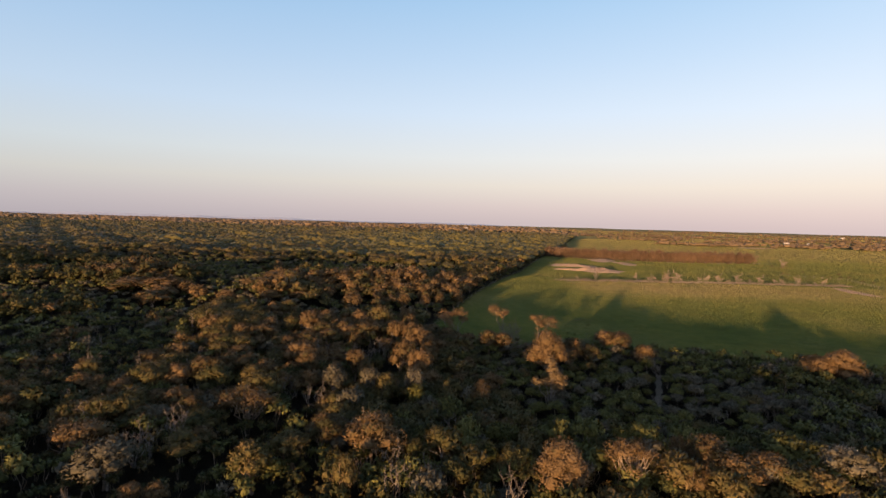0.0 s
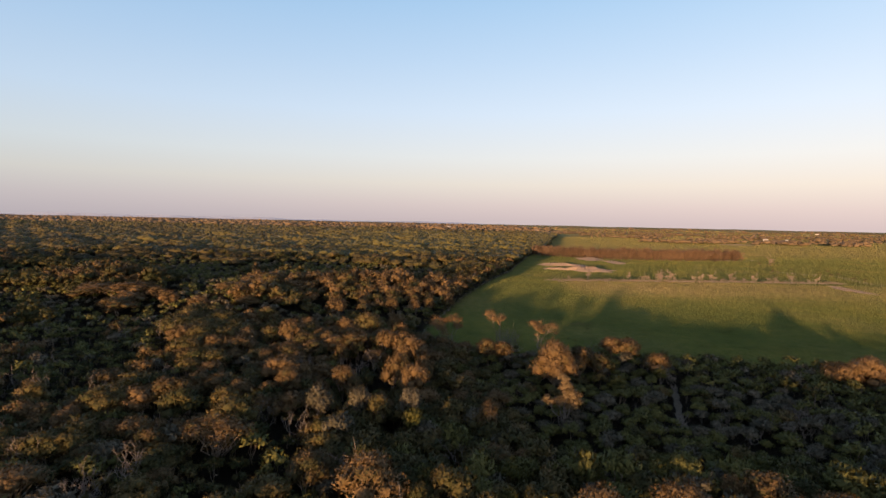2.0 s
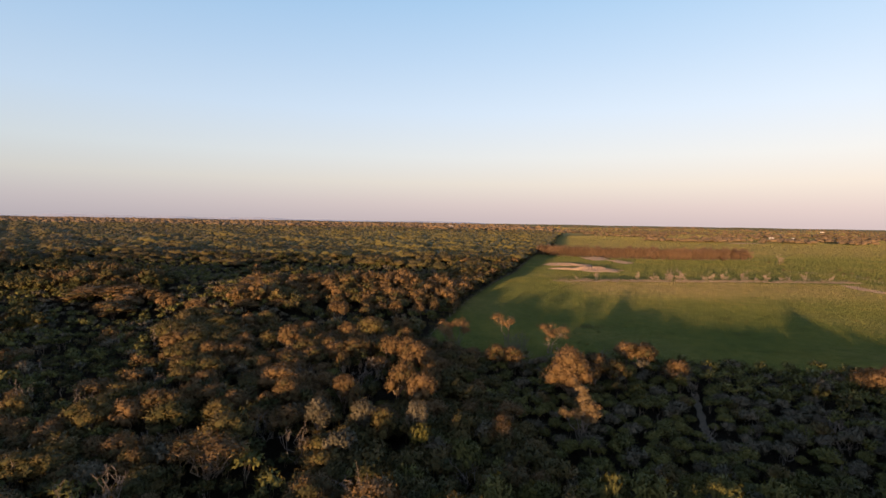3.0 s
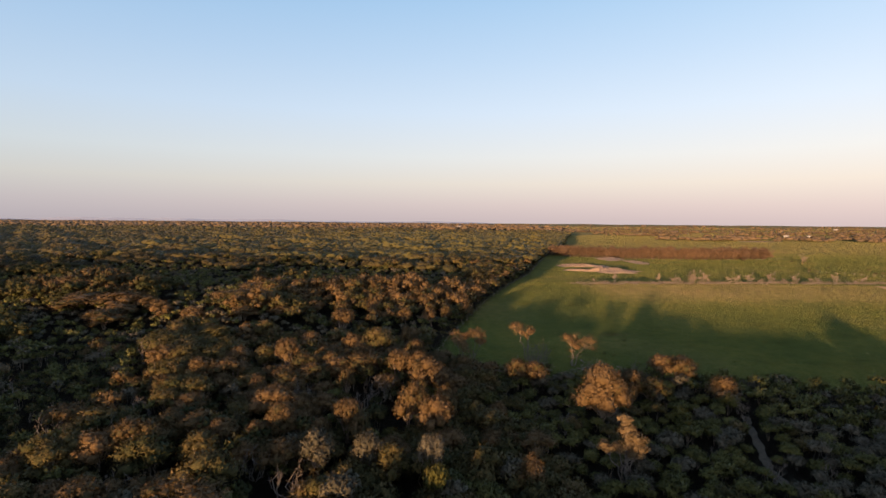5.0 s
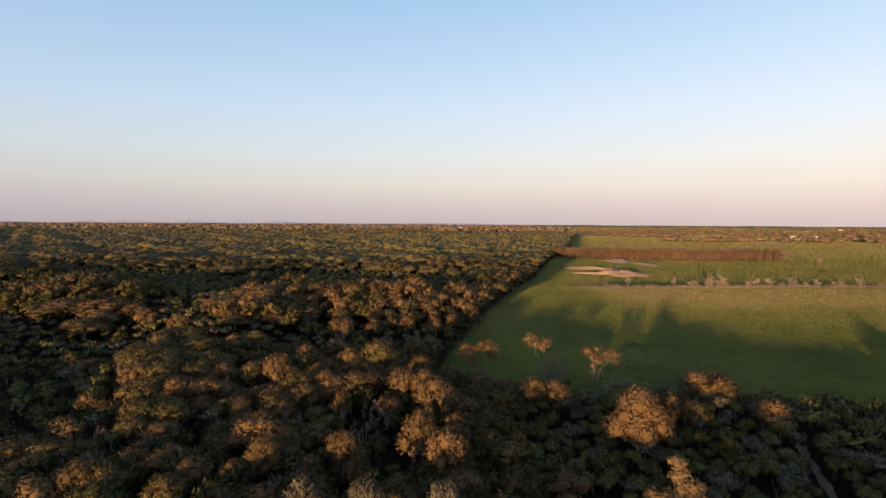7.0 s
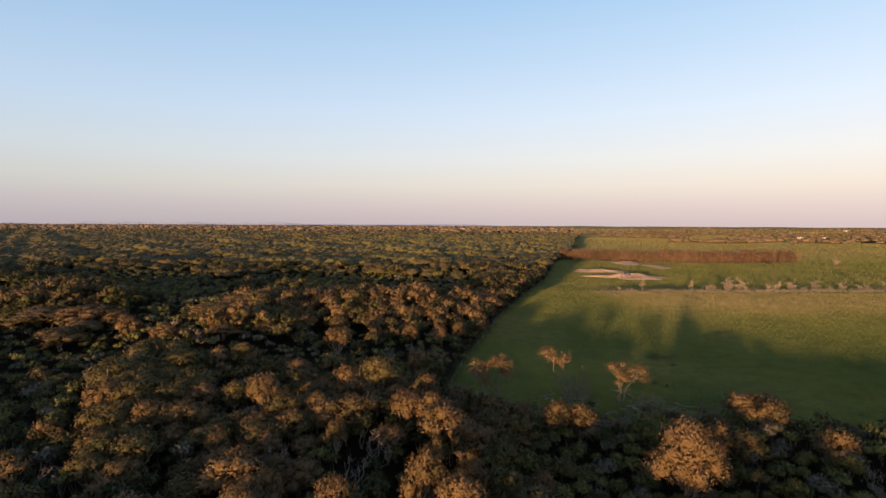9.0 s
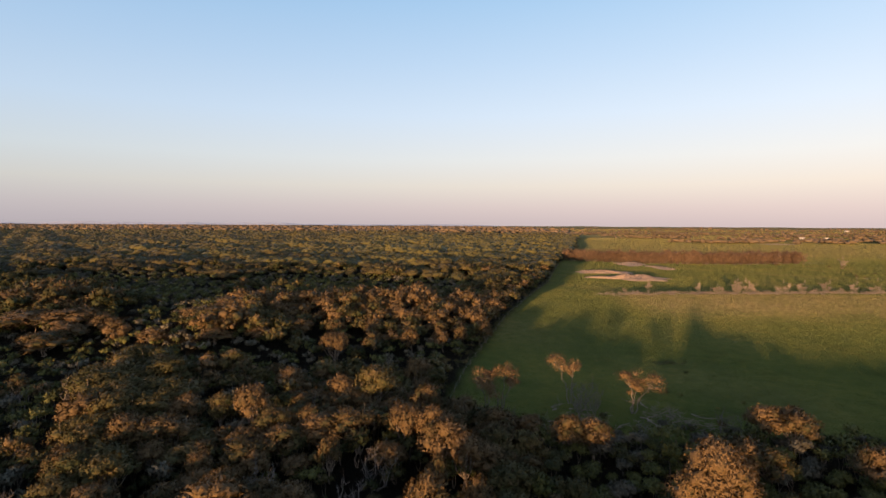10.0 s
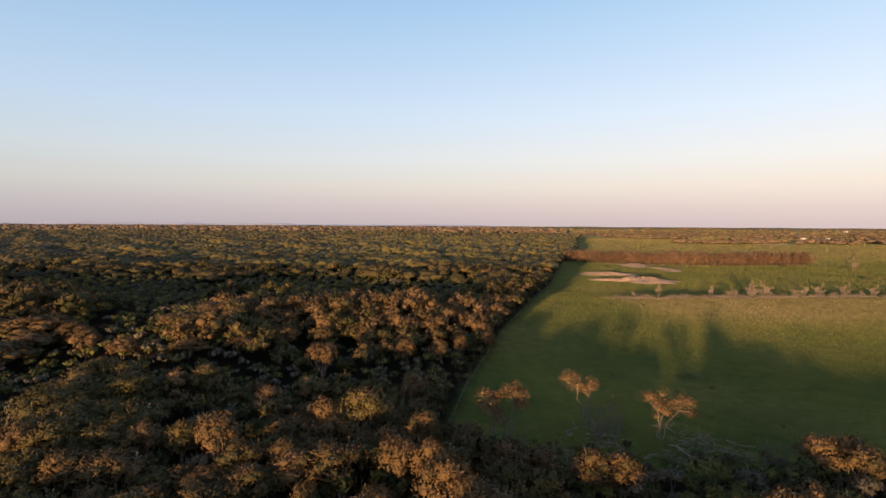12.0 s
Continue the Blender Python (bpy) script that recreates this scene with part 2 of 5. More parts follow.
# ---- mesh building ----
def mesh_of(name, V, T, mats, midx=None, tone=None, extra=None, smooth=False, normals=None):
    """A triangle mesh from arrays."""
    me = bpy.data.meshes.new(name)
    V, T = np.asarray(V, np.float32), np.asarray(T, np.int32)
    me.vertices.add(len(V))
    me.vertices.foreach_set("co", V.ravel())
    me.loops.add(T.size)
    me.loops.foreach_set("vertex_index", T.ravel())
    me.polygons.add(len(T))
    me.polygons.foreach_set("loop_start", np.arange(0, T.size, 3, dtype=np.int32))
    if midx is not None:
        me.polygons.foreach_set("material_index", np.asarray(midx, np.int32))
    if smooth:
        me.polygons.foreach_set("use_smooth", np.ones(len(T), bool))
    for m in mats:
        me.materials.append(m)
    for key, val in ((("tone", tone),) if tone is not None else ()) + tuple((extra or {}).items()):
        a = me.attributes.new(key, "FLOAT", "POINT")
        a.data.foreach_set("value", np.asarray(val, np.float32))
    me.update(calc_edges=True)
    if normals is not None:
        me.polygons.foreach_set("use_smooth", np.ones(len(T), bool))
        me.normals_split_custom_set_from_vertices(np.asarray(normals, np.float32))
    return me


def grid(xs, ys, zfun):
    X, Y = np.meshgrid(xs, ys)
    Z = zfun(X, Y)
    V = np.stack([X, Y, Z], -1).reshape(-1, 3)
    nx, ny = len(xs), len(ys)
    i = (np.arange(ny - 1)[:, None] * nx + np.arange(nx - 1)[None, :]).ravel()
    T = np.concatenate([np.stack([i, i + 1, i + nx + 1], 1), np.stack([i, i + nx + 1, i + nx], 1)])
    return V, T


def tube(points, radii, sides=5):
    """A tapered limb along points."""
    P = np.asarray(points, float)
    d = np.gradient(P, axis=0)
    d /= np.linalg.norm(d, axis=1)[:, None] + 1e-9
    ref = np.array([0.31, 0.95, 0.1])
    u = np.cross(d, ref)
    u /= np.linalg.norm(u, axis=1)[:, None] + 1e-9
    w = np.cross(d, u)
    a = np.arange(sides) * 2 * np.pi / sides
    V = (P[:, None, :] + np.asarray(radii)[:, None, None] * (np.cos(a)[None, :, None] * u[:, None, :] + np.sin(a)[None, :, None] * w[:, None, :])).reshape(-1, 3)
    N = (np.cos(a)[None, :, None] * u[:, None, :] + np.sin(a)[None, :, None] * w[:, None, :]).reshape(-1, 3)
    T = []
    for k in range(len(P) - 1):
        for s in range(sides):
            a0, a1 = k * sides + s, k * sides + (s + 1) % sides
            T += [(a0, a1, a1 + sides), (a0, a1 + sides, a0 + sides)]
    return V, np.array(T), np.full(len(V), 0.5), N


def join(parts):
    """Joins tuples of corners, triangles, tones and normals."""
    V, T, tone, N, o = [], [], [], [], 0
    for q in parts:
        V.append(q[0])
        T.append(np.asarray(q[1]) + o)
        tone.append(q[2])
        N.append(q[3])
        o += len(q[0])
    return np.concatenate(V), np.concatenate(T), np.concatenate(tone), np.concatenate(N)


ICO_V = np.array([(0, 0, -1), (0.72, -0.53, -0.45), (-0.28, -0.85, -0.45), (-0.89, 0, -0.45), (-0.28, 0.85, -0.45), (0.72, 0.53, -0.45),
                  (0.28, -0.85, 0.45), (-0.72, -0.53, 0.45), (-0.72, 0.53, 0.45), (0.28, 0.85, 0.45), (0.89, 0, 0.45), (0, 0, 1)])
ICO_T = np.array([(0, 1, 2), (1, 0, 5), (0, 2, 3), (0, 3, 4), (0, 4, 5), (1, 5, 10), (2, 1, 6), (3, 2, 7), (4, 3, 8), (5, 4, 9),
                  (1, 10, 6), (2, 6, 7), (3, 7, 8), (4, 8, 9), (5, 9, 10), (6, 10, 11), (7, 6, 11), (8, 7, 11), (9, 8, 11), (10, 9, 11)])


ICO_V = ICO_V / np.linalg.norm(ICO_V, axis=1)[:, None]


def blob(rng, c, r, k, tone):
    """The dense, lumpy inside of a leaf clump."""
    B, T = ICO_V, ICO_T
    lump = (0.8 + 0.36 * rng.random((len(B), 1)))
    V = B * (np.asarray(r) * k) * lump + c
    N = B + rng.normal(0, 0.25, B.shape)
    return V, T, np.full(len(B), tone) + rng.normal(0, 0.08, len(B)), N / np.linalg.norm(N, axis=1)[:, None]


def leaves(rng, c, r, count, size, tone, low=-0.55, wide=0.42, heart=None, crisp=0.42):
    """Small leaf sprays over the skin of a clump with radii r."""
    d = rng.normal(size=(count * 2, 3))
    d /= np.linalg.norm(d, axis=1)[:, None]
    d = d[d[:, 2] > low][:count]
    k = len(d)
    p = c + d * np.asarray(r) * (0.55 + 0.55 * rng.random((k, 1)) ** 0.7)
    u = rng.normal(size=(k, 3))
    u -= d * (u * d).sum(1)[:, None] * 0.75
    u /= np.linalg.norm(u, axis=1)[:, None]
    u = u * 0.8 + d * 0.5 + (0, 0, 0.3)
    u /= np.linalg.norm(u, axis=1)[:, None]
    w = np.cross(u, d + rng.normal(0, 0.5, (k, 3)))
    w /= np.linalg.norm(w, axis=1)[:, None]
    s = size * (0.6 + 0.8 * rng.random((k, 1)))
    V = np.stack([p - u * s * 0.7 - w * s * wide, p - u * s * 0.35 + w * s * wide, p + u * s * 0.85], 1)
    face = np.cross(V[:, 1] - V[:, 0], V[:, 2] - V[:, 0])
    face /= np.linalg.norm(face, axis=1)[:, None]
    turn = (face * d).sum(1) < 0
    V[turn] = V[turn][:, ::-1]
    face[turn] *= -1
    N = d * 0.85 + face * crisp
    if heart is not None:
        away = p - heart
        N += 0.5 * away / np.linalg.norm(away, axis=1)[:, None]
    N /= np.linalg.norm(N, axis=1)[:, None]
    return V.reshape(-1, 3), np.arange(k * 3).reshape(-1, 3), np.repeat(tone + rng.normal(0, 0.1, k), 3), np.repeat(N, 3, axis=0)


def limb_path(rng, a, b, sag=0.12, n=4):
    a, b = np.asarray(a, float), np.asarray(b, float)
    t = np.linspace(0, 1, n)[:, None]
    L = np.linalg.norm(b - a)
    P = a + (b - a) * t
    P[1:-1] += rng.normal(0, sag * L * 0.5, (n - 2, 3)) * np.array([1, 1, 0.5])
    P[:, 2] -= np.sin(t[:, 0] * np.pi) * L * sag * 0.5
    return P


def tree_parts(seed, h, r, clumps, leaf_n, size, drop=0.4, stems=3, bare=0.4, sides=4, core=0.5, lobe=0.34, wide=0.42, crisp=0.42):
    """A round- or umbrella-crowned tree: several leaning stems that fork into many leaf clumps. Returns wood and crown arrays."""
    rng = np.random.default_rng(seed)
    wood, crown = [], []
    ox, oy = rng.normal(0, 0.12, 2) * r
    for k in range(clumps):
        a = k * 2.4 + rng.random() * 0.9
        q = math.sqrt((k + 0.25) / clumps) * r * 0.74
        cr = r * lobe * (0.75 + 0.5 * rng.random())
        top = h - (q / r) ** 2.3 * h * drop * 1.1 - rng.random() ** 2 * h * 0.2
        c = np.array([q * math.cos(a) + ox, q * math.sin(a) + oy, top - cr * 0.8])
        rad = cr * np.array([0.85 + 0.4 * rng.random(), 0.85 + 0.4 * rng.random(), 0.8 + 0.35 * rng.random()])
        tone = 0.5 + rng.normal(0, 0.15)
        if core:
            # core toned darker than its leaves: the crown's inner shade as colour
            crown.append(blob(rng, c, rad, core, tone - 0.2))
        crown.append(leaves(rng, c, rad, leaf_n, size, tone, wide=wide, heart=np.array([0, 0, h * 0.62]), crisp=crisp))
        if sides:
            s = k % stems
            base = np.array([0.22 * math.cos(s * 2.1), 0.22 * math.sin(s * 2.1), 0])
            fork = np.array([c[0] * 0.35, c[1] * 0.35, h * bare * (0.75 + 0.4 * rng.random())])
            if k < stems:
                wood.append(tube(limb_path(rng, base, fork), np.linspace(0.017, 0.012, 4) * h, sides + 1))
            wood.append(tube(limb_path(rng, fork, c + (0, 0, rad[2] * 0.2)), np.linspace(0.011, 0.005, 4) * h, sides))
            if k % 2 == 0:
                m = fork + (c - fork) * (0.3 + 0.4 * rng.random())
                wood.append(tube(limb_path(rng, m, c + rng.normal(0, 0.6, 3) * rad, n=3), np.linspace(0.008, 0.003, 3) * h, 3))
    return (join(wood) if wood else None), join(crown)


def shrub_parts(seed, h, r, clumps, leaf_n, size, core=0.5, wide=0.42, crisp=0.35):
    """A dense low shrub, leafy nearly to the ground."""
    rng = np.random.default_rng(seed)
    crown, wood = [], []
    for k in range(clumps):
        a = k * 2.4 + rng.random()
        q = math.sqrt((k + 0.2) / clumps) * r * 0.7
        cr = r * (0.42 + 0.2 * rng.random())
        z = h - cr * 0.75 - (q / r) ** 2 * h * 0.35 - rng.random() * 0.12 * h
        c = np.array([q * math.cos(a), q * math.sin(a), max(z, cr * 0.5)])
        rad = np.array([cr, cr, cr * (0.7 + 0.25 * rng.random())])
        tone = 0.5 + rng.normal(0, 0.16)
        if core:
            # darker tone puts the shrub's inner shade into the core
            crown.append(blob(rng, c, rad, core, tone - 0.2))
        crown.append(leaves(rng, c, rad, leaf_n, size, tone, wide=wide, heart=np.array([0, 0, h * 0.35]), crisp=crisp))
        if k < 3:
            wood.append(tube(limb_path(rng, (0.1 * k, 0, 0), c), np.linspace(0.05, 0.02, 4), 3))
    return join(wood), join(crown)


def bare_parts(seed, h, r, stems=5, twigs=26, thick=0.035):
    """A dead or leafless tree of crooked pale limbs and fine twigs."""
    rng = np.random.default_rng(seed)
    wood, fine = [], []
    for s in range(stems):
        a = s * 2.4 + rng.random()
        tip = np.array([r * math.cos(a) * (0.5 + 0.5 * rng.random()), r * math.sin(a) * (0.5 + 0.5 * rng.random()), h * (0.6 + 0.4 * rng.random())])
        P = limb_path(rng, (0.15 * math.cos(a), 0.15 * math.sin(a), 0), tip, 0.2, 5)
        wood.append(tube(P, np.linspace(0.022, 0.006, 5) * h, 4))
        for _ in range(3):
            b = P[2] + (P[4] - P[2]) * rng.random()
            e = b + np.array([rng.normal(0, 0.35) * r, rng.normal(0, 0.35) * r, h * (0.1 + 0.25 * rng.random())])
            Q = limb_path(rng, b, e, 0.2, 3)
            wood.append(tube(Q, np.linspace(0.009, 0.003, 3) * h, 3))
            k = twigs // 3
            o = Q[1] + (Q[2] - Q[1]) * rng.random((k, 1)) * 1.1
            d = rng.normal(size=(k, 3)) * 0.5 + (0, 0, 0.55)
            L = h * 0.13 * (0.5 + rng.random((k, 1)))
            w = np.cross(d, rng.normal(size=(k, 3)))
            w /= np.linalg.norm(w, axis=1)[:, None]
            V = np.stack([o - w * thick, o + w * thick, o + d * L], 1).reshape(-1, 3)
            fine.append((V, np.arange(k * 3).reshape(-1, 3), np.repeat(0.5 + rng.normal(0, 0.2, k), 3), np.repeat(np.cross(w, d) / np.linalg.norm(np.cross(w, d), axis=1)[:, None], 3, axis=0)))
    return join(wood), join(fine)


def part(name, mesh, parent, label=""):
    ob = new(name, mesh)
    ob.parent = parent
    if label:
        tagged(ob, label)
    return ob


def plant_meshes(name, wood, crown, bark, leaf):
    wm = mesh_of(name + "_trunk", wood[0], wood[1], [bark], normals=wood[3])
    cm = mesh_of(name + "_crown", crown[0], crown[1], [leaf], tone=crown[2], normals=crown[3])
    return wm, cm


def plant(name, wm, cm, m, label, category, group, crown_name="crown"):
    """One plant: an empty at its foot with trunk and crown."""
    e = new(name)
    part("trunk", wm, e)
    c = part(crown_name, cm, e)
    if crown_name == "twig_crown":
        tagged(c, kind="stuff")
    e.matrix_basis = m
    return tagged(e, label, category, group)


def stand(rng, x, y, s, lean=4.0, sink=0.05):
    return pose(x, y, float(ground_z(x, y)) - sink, rng.normal(0, lean), rng.normal(0, lean), rng.random() * 360) @ Matrix.Diagonal((s, s, s * (0.9 + 0.2 * rng.random()), 1))


def mass(name, templates, spots, mats, label, category, seed):
    """Many plants of one kind joined into one uncountable stand. spots: rows of x, y, scale, template, tone shift."""
    rng = np.random.default_rng(seed)
    V, T, M, tone, N, o = [], [], [], [], [], 0
    z = ground_z(spots[:, 0], spots[:, 1])
    ang = rng.random(len(spots)) * 2 * np.pi
    for (x, y, s, k, dt), zz, a in zip(spots, z, ang):
        wood, crown = templates[int(k)]
        c, q = math.cos(a) * s, math.sin(a) * s
        R = np.array([[c, q, 0], [-q, c, 0], [0, 0, s]])
        for mi, g in ((0, crown), (1, wood)):
            if g is None:
                continue
            V.append(g[0] @ R + (x, y, zz - 0.05))
            T.append(g[1] + o)
            M.append(np.full(len(g[1]), mi))
            tone.append(g[2] + (dt if mi == 0 else 0))
            N.append(g[3] @ (R / s))
            o += len(g[0])
    me = mesh_of(name, np.concatenate(V), np.concatenate(T), mats, np.concatenate(M), np.concatenate(tone), normals=np.concatenate(N))
    return tagged(new(name, me), label, category, kind="stuff")


def scatter(rng, x0, x1, y0, y1, gap, keep, taken=()):
    """Spots on a jittered lattice, at least roughly gap apart, where keep(x, y) holds."""
    xs, ys = np.arange(x0, x1, gap), np.arange(y0, y1, gap)
    X, Y = np.meshgrid(xs, ys)
    X = X + (np.arange(len(ys)) % 2)[:, None] * gap / 2 + rng.uniform(-0.42, 0.42, X.shape) * gap
    Y = Y + rng.uniform(-0.42, 0.42, X.shape) * gap
    P = np.stack([X.ravel(), Y.ravel()], 1)
    return P[keep(P[:, 0], P[:, 1])]


# ---- ground sheet ----
def spread_axis(lo, hi, near, step, grow):
    out = list(np.arange(near[0], near[1] + step, step))
    s = step
    while out[-1] < hi:
        s *= grow
        out.append(min(out[-1] + s, hi))
    s, head = step, [near[0]]
    while head[-1] > lo:
        s *= grow
        head.append(max(head[-1] - s, lo))
    return np.array(head[:0:-1] + out)


gx = spread_axis(-4800, 4800, (-40, 250), 2.5, 1.08)
gy = spread_axis(-900, 4800, (110, 430), 2.5, 1.08)
gv, gt = grid(gx, gy, ground_z)


def dry_or_sunlit(x, y):
    """Dead brown grass along the row of dead shrubs and in far paddocks, raised where sun falls."""
    a = sstep(52, 72, x) * (1 - 0.5 * sstep(150, 220, x)) * sstep(200, 228, y + 0.03 * (x - 60)) * (1 - sstep(247, 254, y + 0.03 * (x - 60)))
    # the step from y 165 paints the sunlit grass lighter
    b = 0.3 * sstep(900, 1200, y) + 0.05 * sstep(252, 264, y) + 0.45 * sstep(400, 520, y) + 0.12 * sstep(165, 200, y) + 0.2 * sstep(0, 1, hill_noise(x, y, 90, 0.5))
    return np.clip(a * 0.65 + b, 0, 1)


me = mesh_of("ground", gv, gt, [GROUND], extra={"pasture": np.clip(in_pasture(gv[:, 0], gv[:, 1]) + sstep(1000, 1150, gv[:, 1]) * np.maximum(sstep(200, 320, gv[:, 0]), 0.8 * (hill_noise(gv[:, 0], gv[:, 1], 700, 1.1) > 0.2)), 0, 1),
                                                "dry": dry_or_sunlit(gv[:, 0], gv[:, 1])}, smooth=True)
ground = tagged(new("ground", me), "grassy pasture and shade-dark leaf-littered bush floor reaching the horizon", "ground", kind="structure")

# ---- the bush: where each kind grows ----
def in_bush(x, y):
    """Where plants may root: outside the pasture and a crown's reach from its fence."""
    return (in_pasture(x + 1.2, y + 0.5) < 0.05)


def on_track(x, y):
    """The winding foot track through the low scrub, as distance to its middle line."""
    cx = np.interp(y, [70, 81, 86, 92, 97, 101, 108, 118], [52, 41.5, 38.5, 40, 42.5, 44, 47, 56])
    return np.abs(x - cx) + 50 * (y > 112) + 50 * (y < 76)


HOLLOWS = [(-92, 174, 20), (-78, 204, 14), (-54, 165, 10), (-22, 266, 26), (-62, 284, 26), (-110, 262, 22), (-146, 285, 28), (-80, 130, 27), (-72, 106, 17), (-108, 122, 24), (-42, 60, 11), (-24, 55, 12), (-2, 172, 10), (-170, 240, 20), (-30, 240, 14), (-7, 77, 12), (2, 88, 9), (-25, 66, 8),
           (-150, 176, 22), (-88, 152, 14), (-86, 224, 12), (-60, 240, 16), (-102, 236, 14), (-30, 230, 11), (8, 236, 10), (-36, 160, 10), (-15, 160, 9), (-30, 178, 8)]


def hollow(x, y):
    """1 in the low dark hollows of the bush."""
    v = np.zeros_like(np.asarray(x, float))
    for a, b, r in HOLLOWS:
        v = np.maximum(v, np.exp(-(((x - a) / (1.5 * r)) ** 2 + ((y - b) / r) ** 2)))
    return v


def low_right(x, y):
    """1 in the low green scrub between the front row of trees and the pasture."""
    return sstep(7, 15, x + 0.12 * (y - 100)) * sstep(60, 67, y - 0.12 * (x - 30))


def belt(x, y):
    """1 in the crowded belt of russet crowns."""
    return np.exp(-(((x + 23) / 32) ** 2 + ((y - 117) / 20) ** 2) ** 2)


def under_belt(x, y):
    """1 on the open dark floor in front of the russet belt, where its stems show."""
    return np.exp(-((y - 108) / 5.5) ** 2) * sstep(-48, -42, x) * (1 - sstep(-3, 1, x))


def far_from(P, Q, d, k=0.0):
    """Keeps the rows of P that lie at least d, and k crown radii more, from all trees of Q."""
    Q = np.asarray(Q, float)
    D = np.hypot(P[:, None, 0] - Q[None, :, 0], P[:, None, 1] - Q[None, :, 1]) - k * Q[None, :, 3]
    return P[D.min(1) > d]


rng = np.random.default_rng(7)
# the same for the shrubs of the front ridge
RIDGE_GREEN = [(4.0, 65.0, 1.9, 2.0), (9.6, 57.0, 2.0, 1.6), (31.5, 63.5, 1.4, 1.9), (34.4, 63, 1.2, 1.8), (36.9, 62.0, 2.1, 1.9), (41.6, 60.5, 1.4, 2.6), (43.6, 58.5, 1.1, 2.6), (16.5, 67.0, 1.6, 2.1), (19.1, 64.0, 1.4, 2.4), (-3.0, 54.0, 2.0, 1.5), (9.8, 67.0, 1.5, 1.4), (26.5, 64.0, 1.6, 1.9), (2.1, 75.0, 1.2, 2.0), (-4.7, 70.0, 1.1, 1.9)]
RIDGE_YELLOW = [(6.1, 58.0, 2.4, 1.0), (23.2, 64.0, 1.9, 1.4), (7.7, 65.0, 1.6, 1.5), (41.3, 62.0, 1.5, 1.3), (-3.6, 80.0, 1.7, 1.4), (12.2, 65.0, 1.5, 1.0)]
# x, y, height of the crown's middle and crown radius of the trees that stand out, by the part of the bush they grow in
FRONT_RUSSET = [(-7.8, 59.3, 3.4, 3.1), (-14.9, 64.3, 1.7, 2), (30.8, 57, 3, 2.5), (31.9, 53, 2.7, 2.8), (36.1, 54, 2.5, 2.2), (26.5, 51.5, 2.9, 1.3), (80.9, 107, 0.5, 3.2), (-37.1, 75.5, -0.1, 1.8),
                (-43.6, 72, -1.3, 2.8), (-45.6, 64, -0.8, 3.1)]
FRONT_OLIVE = [(-0.4, 62, 1.6, 1.8), (-2.6, 60, 1.2, 1.2), (-9.5, 52, 2.9, 1.3), (-20.6, 56, 1.6, 2.3), (-17.5, 61, 0.6, 2.4), (-47.3, 75, -0.2, 3.9)]
FRONT_DENSE = [(13.3, 52.7, 2.7, 2.8), (83.6, 105, -0, 3.8)]
FRONT_FAN = [(-28.7, 75.5, -0.2, 4.4), (21.5, 53.8, 3.3, 3), (28, 58.5, 3.3, 1.4)]
FRONT_GREY = [(46.7, 57, 1.6, 2.9), (-40.6, 73, -0.9, 2), (-37.6, 57, 0.2, 3.5)]
INNER_RUSSET = [(-28.2, 103, 1.5, 2.8), (-23.7, 101, 1.5, 1.4), (-7.9, 100.5, 3.4, 2.1), (-3.7, 97.5, 2.4, 2.2), (-1.1, 101.5, 2.9, 1.6), (-16.1, 98, 1.6, 1.7), (-14.2, 95, 1.2, 1.2),
                (-41.3, 104, 0.1, 2.3), (-35.3, 95, 0.4, 2.7), (-32, 94, 0.5, 1.9), (-40.7, 92, 1.2, 3.1), (-56.9, 100, -0.7, 2.5), (-45.2, 89, 0.6, 2.2), (6.8, 81.7, 1.7, 1.3),
                (29.8, 113, 1.6, 2.3), (42.5, 124, 0.8, 3.4), (33.5, 112.5, 0.6, 2), (45.5, 112.5, 0.6, 2.2), (28.4, 109, 0.6, 1.5), (11.8, 121, 1.4, 2), (14.8, 120.5, 0.6, 2)]
INNER_OLIVE = [(-9.1, 84, 1.5, 1.8), (-44.8, 105, 0.5, 1.9), (-37.3, 87, 0.8, 2.6), (-51.3, 99, -0.8, 3.4), (-49, 88, 0.5, 3.2), (-28.5, 82, 1.4, 3.1), (-33.2, 89, 0.5, 2)]
INNER_DENSE = [(-25.5, 97, 0.8, 2.4), (22, 103.5, 2.7, 3.8)]
INNER_GREY = [(-11.8, 87, 1.6, 1.9), (-17.7, 87, 1.6, 2.1), (-4.4, 85, 2.2, 1.7)]
BELT_RUSSET = [(-31.8, 124.5, 4.1, 2.1), (-27.1, 120.5, 2.5, 2.2), (-22.9, 120, 2.7, 1.6), (-18.7, 112.6, 1.9, 1.2), (-16.2, 119, 2.6, 2.7), (-19.9, 132, 3.6, 2), (-10.6, 119, 3.1, 1.9),
               (-7.3, 120, 3.1, 2), (-5.5, 114.5, 2.8, 2.5), (-2.8, 112, 2.3, 1.8), (-6, 110, 1.5, 1), (-7.7, 127, 3.6, 1.8), (-56.6, 125.5, 1.5, 3), (-41.6, 128, 1.4, 2.2),
               (-46.6, 120, 1.2, 2.6), (-43.7, 119.5, 0.8, 2.2), (-40.2, 119, 1.1, 2.8), (-48.6, 111, 1, 1.6), (-33, 111, 1, 1.3), (-28.3, 105, 1.9, 1.6), (-28.6, 166, 1.8, 3.3),
               (-10.4, 146, 2.7, 1.3)]
